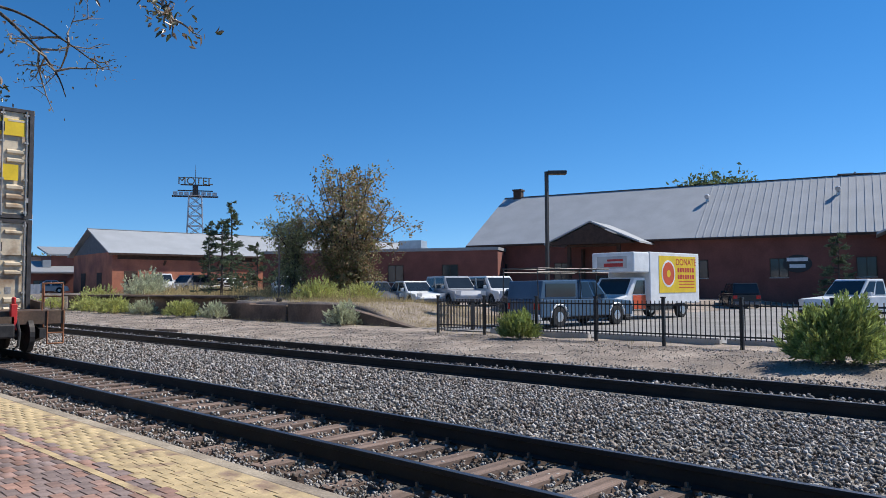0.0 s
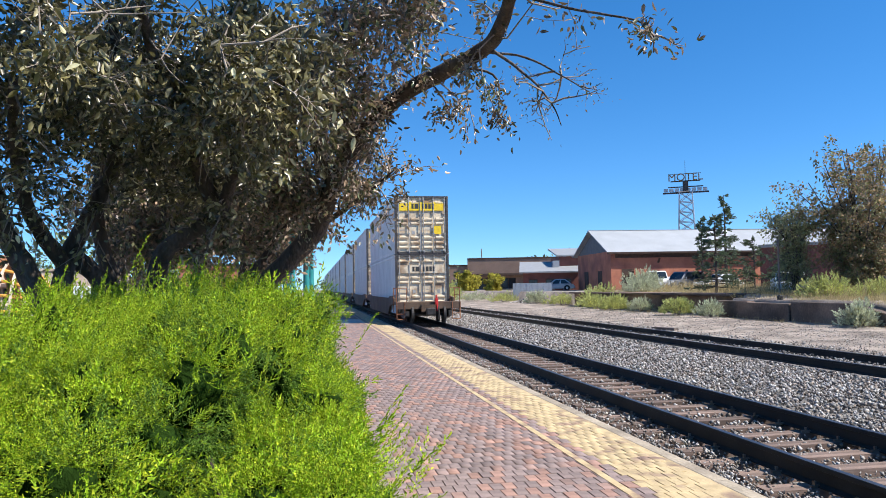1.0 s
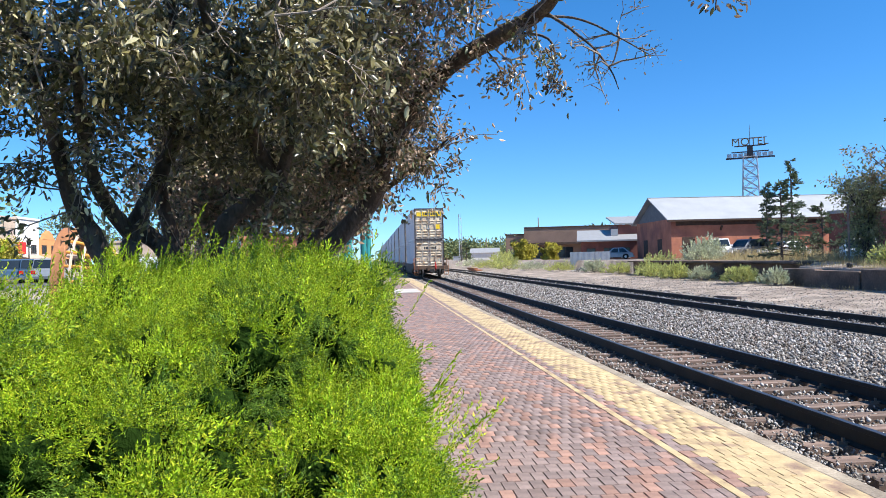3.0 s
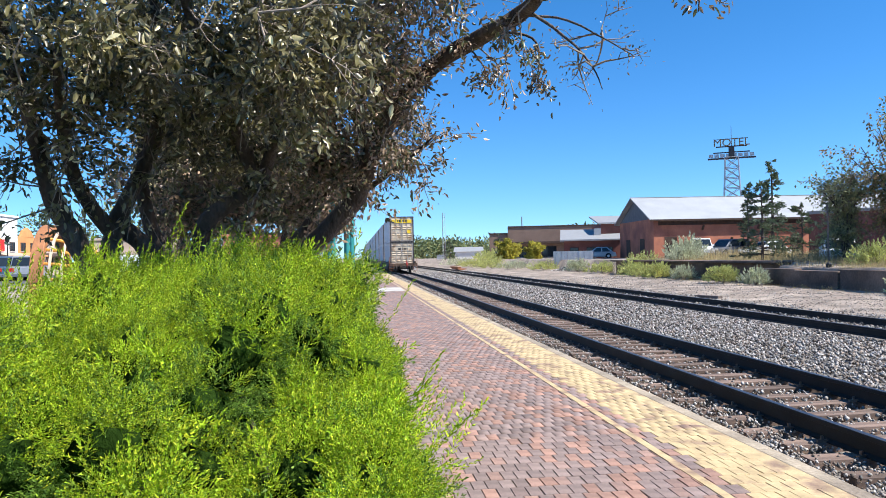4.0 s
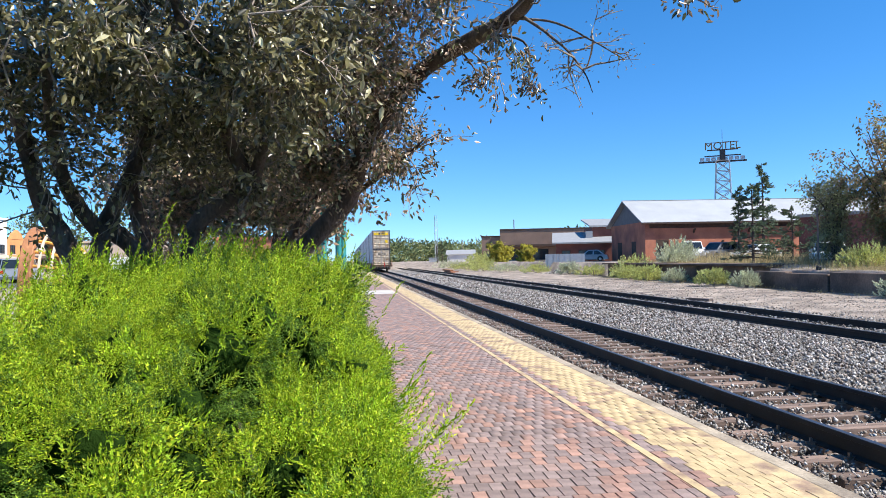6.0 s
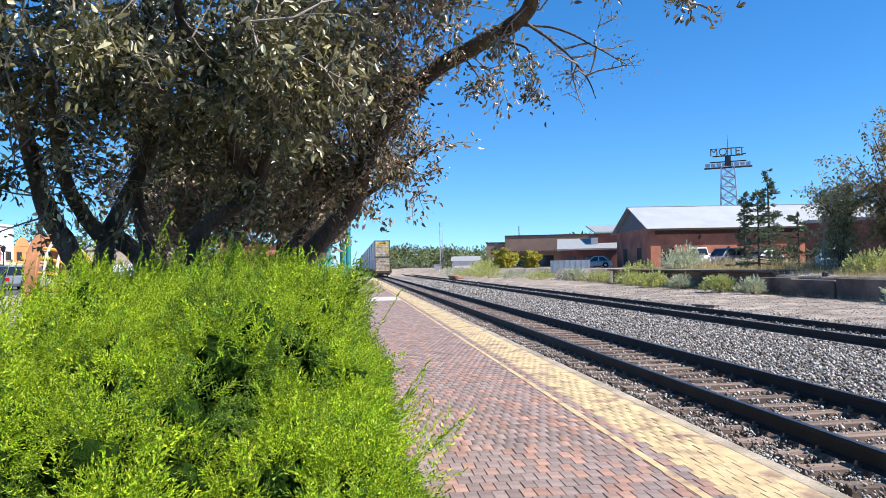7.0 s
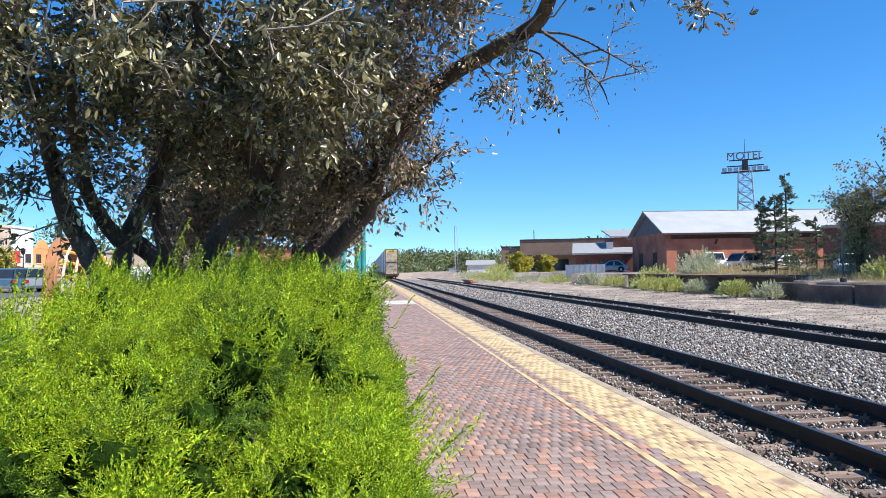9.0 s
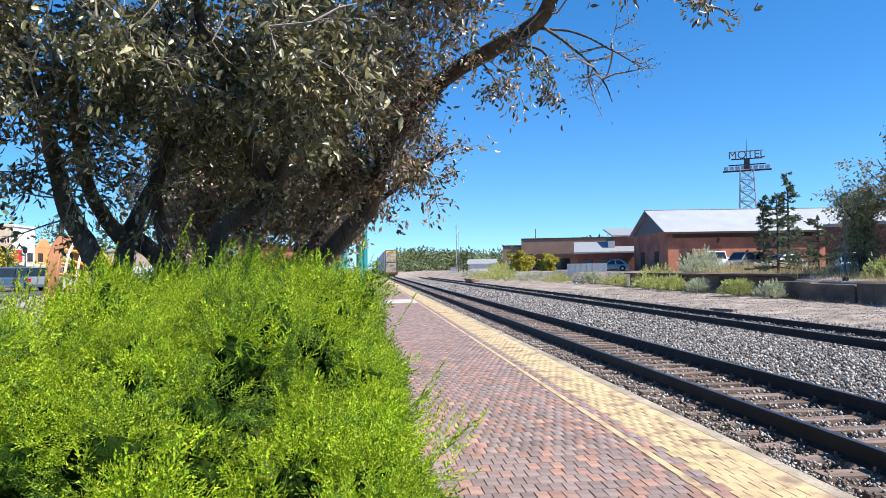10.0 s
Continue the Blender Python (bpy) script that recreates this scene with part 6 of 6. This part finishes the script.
# ---- town side ----
def front(label, m, w, d, h, wall, gable=0.0, awning=None):
    b = thing("shop_building", label, "building", m, "shops along the street")
    part("wall", Shape().box(-w / 2, 0, -0.3, w / 2, d, h), wall, b)
    if gable:
        part("parapet", Shape().add([(-w * 0.32, -0.03, h + 0.003), (w * 0.32, -0.03, h + 0.003), (w * 0.2, -0.03, h + gable * 0.6), (0, -0.03, h + gable), (-w * 0.2, -0.03, h + gable * 0.6)] + [(-w * 0.32, 0.3, h + 0.003), (w * 0.32, 0.3, h + 0.003), (w * 0.2, 0.3, h + gable * 0.6), (0, 0.3, h + gable), (-w * 0.2, 0.3, h + gable * 0.6)],
                                    [(0, 1, 2, 3, 4), (9, 8, 7, 6, 5)] + [(i, 5 + i, 5 + (i + 1) % 5, (i + 1) % 5) for i in range(5)]), wall, b)
    else:
        part("cornice", Shape().box(-w / 2 - 0.1, -0.12, h + 0.003, w / 2 + 0.1, 0.2, h + 0.2), wall, b)
    n = max(1, int(w / 1.8))
    for k in range(n):
        x = -w / 2 + (k + 0.5) * w / n
        window_parts(b, pose(x, -0.004, 0.5), w / n * 0.6, 1.3)
        if h > 3.6:
            window_parts(b, pose(x, -0.004, 2.5), w / n * 0.4, 0.8)
    if awning:
        part("awning", Shape().prism([(-1.1, 1.95), (-0.003, 2.25), (-0.003, 2.35), (-1.1, 2.05)], -w / 2, w / 2), awning, b)
        for x in (-w / 2 + 0.1, 0, w / 2 - 0.1):
            part("awning_post", Shape().box(x - 0.05, -1.05, -0.2, x + 0.05, -0.95, 1.95), "darkwood", b)
    return b


for lab, y0, y1, h, wall, gable, awn in (("pink-tan stone shop front with dark windows", 52.0, 60.0, 6.0, "pinkstone", 0, "darkwood"), ("weathered pink-tan stone shop with a cornice", 60.05, 68.8, 5.75, "pinkstone", 0, "darkwood"),
                                         ("yellow-tan stucco shop front", 68.85, 73.7, 5.65, "tanstucco", 0, "darkwood"), ("tall white stucco shop front with an awning", 73.75, 78.6, 5.75, "whitestucco", 0, "tanstucco"),
                                         ("orange stucco shop with a stepped gable", 78.65, 83.2, 3.95, "stucco", 0.95, "stucco"), ("low tan stucco shop further along", 83.25, 92.0, 3.6, "tanstucco", 0, "darkwood")):
    front(lab, pose(-33.0, (y0 + y1) / 2, 0.45, 0, 0, 90), y1 - y0, 9, h, wall, gable, awn)
front("pale stone shop beyond the timber arch", pose(-19.5, 70.0, 0.4, 0, 0, 14), 7.0, 8, 3.2, "tanstucco", 0)
front("small brick station building behind the trees", pose(-5.2, 47.0, 0, 0, 0, 8), 5.4, 8, 3.0, "brickwall", 0)
rs = thing("red_shop_sign", "red sign board before the white shop", "sign", pose(-32.0, 72.6, 0.45, 0, 0, 70))
part("board", Shape().box(-0.5, -0.05, 2.4, 0.5, 0.05, 3.5), "red", rs)
part("post", Shape().box(-0.05, -0.05, 0, 0.05, 0.05, 2.4), "blackiron", rs)
sl = thing("street_lamp", "black old-style street lamp with a lantern head", "street lamp", pose(-29.2, 67.6, 0.47))
part("pole", Shape().tube([(0, 0, 0), (0, 0, 0.5), (0, 0, 3.0)], [0.12, 0.06, 0.05], 8), "blackiron", sl)
part("lantern", Shape().tube([(0, 0, 3.0), (0, 0, 3.1), (0, 0, 3.45), (0, 0, 3.6)], [0.06, 0.16, 0.2, 0.03], 8), "blackiron", sl)
dt = thing("delivery_van", "white delivery truck parked on the street", "truck", pose(-13.1, 44.0, -0.2, 0, 0, 17))
part("cargo_box", Shape().box(-1.0, 0, 0.5, 1.0, 5.0, 2.24), "whitepaint", dt, bevel=0.05)
part("logo_bar", Shape().box(-0.75, -0.02, 1.45, 0.15, -0.004, 1.85), "purple", dt, "dark purple bar of a company mark")
for x in (-1.0, 1.0):
    for y in (0.9, 4.5):
        part("wheel", Shape().wheel(x, y, 0.4, 0.4, 0.25, 18), "rubber", dt)


def arch():
    """A barrel arch: a broad front rim, thinner hoops behind it and golden slats fanning out."""
    a = thing("timber_barrel_arch", "tall varnished timber arch sculpture with hoops and golden slats", "sculpture", pose(-6.08, 16.0, -0.1, 0, 0, 96))
    n = 28

    def ring(r0, r1, y0, y1, top=1.35):
        s = Shape()
        v, f = [], []
        for k in range(n + 1):
            c, z = math.cos(math.pi * k / n), math.sin(math.pi * k / n)
            v += [(r0 * c, y0, top + r0 * z), (r1 * c, y0, top + r1 * z), (r1 * c, y1, top + r1 * z), (r0 * c, y1, top + r0 * z)]
        for k in range(n):
            o, q = 4 * k, 4 * k + 4
            f += [(o + i, o + (i + 1) % 4, q + (i + 1) % 4, q + i) for i in range(4)]
        f += [(3, 2, 1, 0), (4 * n, 4 * n + 1, 4 * n + 2, 4 * n + 3)]
        s.add(v, f)
        for sx in (-1, 1):
            s.box(min(sx * r0, sx * r1), y0, 0, max(sx * r0, sx * r1), y1, top)
        return s
    part("outer_rim", ring(1.0, 1.16, -0.1, 0.12), "archwood", a, bevel=0.015)
    depth = 1.0
    for k in range(4):
        y = 0.2 * (k + 1)
        r = 1.08 * math.sqrt(1 - (y / depth) ** 2)
        part("hoop", ring(r - 0.045, r, -y - 0.02, -y + 0.02), "hoopwood", a)
    for k in range(11):
        t = math.pi * (k + 0.25) / 10.5
        pts = []
        for j in range(8):
            y = 0.95 * depth * j / 7
            r = 1.04 * math.sqrt(1 - (y / depth) ** 2)
            pts.append((r * math.cos(t), -y, 1.35 + r * math.sin(t)))
        part("slat", Shape().tube(pts, 0.03, 6), "archgold", a)
    return a


arch()

for x, y, h, r in ((-0.42, 12.0, 4.6, 0.105), (-0.22, 19.0, 4.2, 0.085), (-0.14, 26.0, 4.2, 0.085), (-0.1, 33.0, 4.2, 0.085)):
    p = thing("platform_lamp", "teal-painted steel platform lamp post", "lamp post", pose(x, y, -0.06), "platform lamps")
    part("pole", Shape().tube([(0, 0, 0), (0, 0, 0.12), (0, 0, 0.2), (0, 0, h)], [r * 1.8, r * 1.8, r, r * 0.8], 14), "teal", p)
    part("lantern", Shape().tube([(0, 0, h), (0, 0, h + 0.1), (0, 0, h + 0.45), (0, 0, h + 0.55)], [r, r * 2, r * 2.3, 0.03], 12), "teal", p)

# ---- odds along the far side ----
gf_ = thing("corrugated_metal_fence", "pale grey corrugated metal fence panel", "fence", pose(22.0, 82.0, 0.1, 0, 0, -16))
for k in range(14):
    part("panel", Shape().box(k * 0.31, -0.03 * (k % 2), 0, k * 0.31 + 0.3, 0.05 - 0.03 * (k % 2), 1.85), "silverpaint", gf_)
mound = []
mp_ = np.stack([rng.normal(0, 1.6, 900), rng.normal(0, 1.8, 900), np.zeros(900)], 1)
mp_[:, 2] = 0.9 * np.exp(-(mp_[:, 0] ** 2 + mp_[:, 1] ** 2) / 3.5) - 0.25
mound = [scatter(STONES[k], mp_[k::6] + np.array([23.2, 76.5, 0]), unit_dirs(len(mp_[k::6]), 0.3), rng.uniform(0.08, 0.2, len(mp_[k::6]))) for k in range(6)]
tagged(cloud("gravel_mound", mound, "stone"), "low heap of grey gravel on the dirt", "gravel", kind="stuff")
tie_stack = thing("tie_stack", "stack of old red-brown timber ties beside the track", "timber stack", pose(14.8, 104.0, -0.28))
for k in range(6):
    part("old_tie", Shape().box(-0.9 + 0.3 * (k % 4), -4.0 + 0.4 * k, 0.22 * (k // 4), -0.65 + 0.3 * (k % 4), 4.0 + 0.4 * k, 0.22 * (k // 4) + 0.2), "rustrail", tie_stack)
ms = thing("radio_mast", "tall thin lattice radio mast far down the line", "mast", pose(22.4, 188.7, -0.2))
lt = Shape()
for a in range(3):
    ca, sa = 0.5 * math.cos(a * 2.1), 0.5 * math.sin(a * 2.1)
    lt.tube([(ca, sa, 0), (ca * 0.7, sa * 0.7, 12.9)], 0.05, 4)
for k in range(20):
    a0, a1 = k * 2.1, (k + 1) * 2.1
    lt.tube([(0.5 * math.cos(a0), 0.5 * math.sin(a0), k * 0.64), (0.45 * math.cos(a1), 0.45 * math.sin(a1), (k + 1) * 0.64)], 0.035, 4)
part("lattice", lt, "silverpaint", ms)
for x, y, h in ((26.5, 172.0, 6.4), (21.0, 176.0, 5.0), (18.0, 150.0, 4.5), (24.2, 36.2, 4.2), (112.0, 30.0, 17.2), (30.8, 136.5, 9.0)):
    up = thing("utility_pole", "thin weathered grey utility pole", "utility pole", pose(x, y, -0.3))
    part("pole", Shape().tube([(0, 0, 0), (0, 0, h)], [0.12, 0.09] if y > 100 or h > 10 else [0.055, 0.045], 8), "tie_far", up)
    if h > 10:
        for z in (h - 0.4, h - 1.4):
            part("crossarm", Shape().box(-2.2, -0.1, z, 2.2, 0.1, z + 0.2, pose(0, 0, 0, 0, 0, -60)), "tie_far", up)
sig = thing("signal_cabinet", "pale grey trackside signal cabinet", "cabinet", pose(19.0, 165.0, -0.3, 0, 0, -6))
part("body", Shape().box(-1.0, -1.0, 0, 1.0, 1.0, 2.2), "silverpaint", sig, bevel=0.03)
part("roof", Shape().box(-1.1, -1.1, 2.203, 1.1, 1.1, 2.3), "whiteroof", sig)
plank = solo("loose_tie", Shape().box(-0.12, -0.6, 0, 0.12, 0.6, 0.13, pose(13.95, 28.6, -0.26, 0, 0, 20)), "tie_far", "dark loose timber lying in the gravel", "timber", bevel=0.01)


# ---- paving, ties and fastenings, piece by piece ----
def brick_mesh(name, material, dz=0.0):
    w, l, b = 0.0492, 0.0985, 0.0035
    s = Shape()
    v = [(-w, -l, -0.05), (w, -l, -0.05), (w, l, -0.05), (-w, l, -0.05), (-w, -l, -b), (w, -l, -b), (w, l, -b), (-w, l, -b),
         (-w + b, -l + b, 0), (w - b, -l + b, 0), (w - b, l - b, 0), (-w + b, l - b, 0)]
    f = [(0, 1, 5, 4), (1, 2, 6, 5), (2, 3, 7, 6), (3, 0, 4, 7), (4, 5, 9, 8), (5, 6, 10, 9), (6, 7, 11, 10), (7, 4, 8, 11), (8, 9, 10, 11)]
    return s.add(v, f)


paving = thing("brick_paving", "red and grey brick platform paving with dark open joints", "paving", kind="structure")
me_brick = mesh_of("brick", brick_mesh("brick", "brick_piece"), "brick_piece")
me_yellow = mesh_of("brick", brick_mesh("brick", "yellow_brick"), "yellow_brick")
bshape = brick_mesh("b", "brick_far")
bv, bf = np.array(bshape.v), np.array(bshape.f)
rest, rest_y = [], []
g = np.random.default_rng(5)
row = 0
y = 2.0
single = 0
while y < 78:
    off = 0.052 * (row % 2)
    x = P0 - 0.06 + off
    while x < 3.22:
        yellow = x > 2.62
        zz = PLAT + g.normal(0, 0.0014)
        tilt = g.normal(0, 0.5, 2)
        if 36.9 < y < 41.6 and x < 2.4:
            x += 0.104
            continue
        if 4.6 < y < 7.1 and single < 300:
            o = new("brick", me_yellow if yellow else me_brick)
            o.parent = paving
            o.matrix_basis = pose(x, y, zz, tilt[0], tilt[1], g.normal(0, 0.9))
            single += 1
        else:
            m = np.array(pose(x, y, zz, tilt[0], tilt[1], g.normal(0, 0.9)))
            (rest_y if yellow else rest).append(bv @ m[:3, :3].T + m[:3, 3])
        x += 0.104
    y += 0.2015
    row += 1
for name, lst, mm in (("brick_field", rest, "brick_far"), ("yellow_strip", rest_y, "yellow_brick")):
    n = len(lst)
    tagged(cloud(name, [(np.concatenate(lst), (bf[None] + (np.arange(n) * len(bv))[:, None, None]).reshape(-1, 4))], mm, paving), kind="stuff")
far_pave = part("far_paving", Shape().box(P0 - 0.1, 78.1, -0.3, 2.40, 220, PLAT + 0.001), "brick_far", paving)
part("far_yellow_strip", Shape().box(2.402, 78.1, -0.3, 3.275, 220, PLAT + 0.002), "yellow_brick", paving)

part("painted_line", Shape().box(2.405, 2.0, -0.3, 2.475, 78, PLAT + 0.0045), "yellow_brick", paving)
part("painted_joints", Shape().box(2.62, 2.0, -0.3, 3.276, 78, PLAT - 0.0035), "yellow_brick", paving)
me_tie = mesh_of("tie", Shape().box(-1.28, -0.105, -0.14, 1.28, 0.105, 0.0), "tie")
me_clip = mesh_of("rail_clip", Shape().box(-0.05, -0.018, 0, 0.05, 0.018, 0.028).box(-0.012, -0.012, 0.028, 0.012, 0.012, 0.065), "clip")
far_ties = Shape()
y, k = -2.0, 0
while y < 200:
    dx, dr = g.normal(0, 0.04), g.normal(0, 1.0)
    if k < 110:
        o = new("tie", me_tie)
        o.parent = track_near
        o.matrix_basis = pose(X1 + dx, y, TIE_TOP + g.normal(0, 0.004), 0, g.normal(0, 0.3), dr)
    else:
        far_ties.box(X1 - 1.28 + dx, y - 0.1, TIE_TOP - 0.1, X1 + 1.28 + dx, y + 0.1, TIE_TOP)
    if k < 75:
        for sx in (-1, 1):
            for io in (-1, 1):
                c = new("rail_clip", me_clip)
                c.parent = track_near
                c.matrix_basis = pose(X1 + sx * 0.7535 + io * 0.1, y + 0.06 * io, TIE_TOP + 0.002, 0, 0, g.normal(0, 8))
    y += 0.545 * (1 + g.normal(0, 0.03))
    k += 1
tagged(part("far_ties", far_ties, "tie_far", track_near), kind="stuff")


# ---- motion ----
def motions():
    """The train rolls away along the near track at about 15 m/s."""
    for i, c in enumerate(cars_of_train):
        off = i * CAR_PITCH
        walk(c, [(0.0, pose(X1, 20.8 + off, 0)), (2.5, pose(X1, 58.8 + off, 0)), (5.0, pose(X1, 97.4 + off, 0)), (7.5, pose(X1, 134.4 + off, 0)), (10.0, pose(X1, 171.5 + off, 0))])


motions()
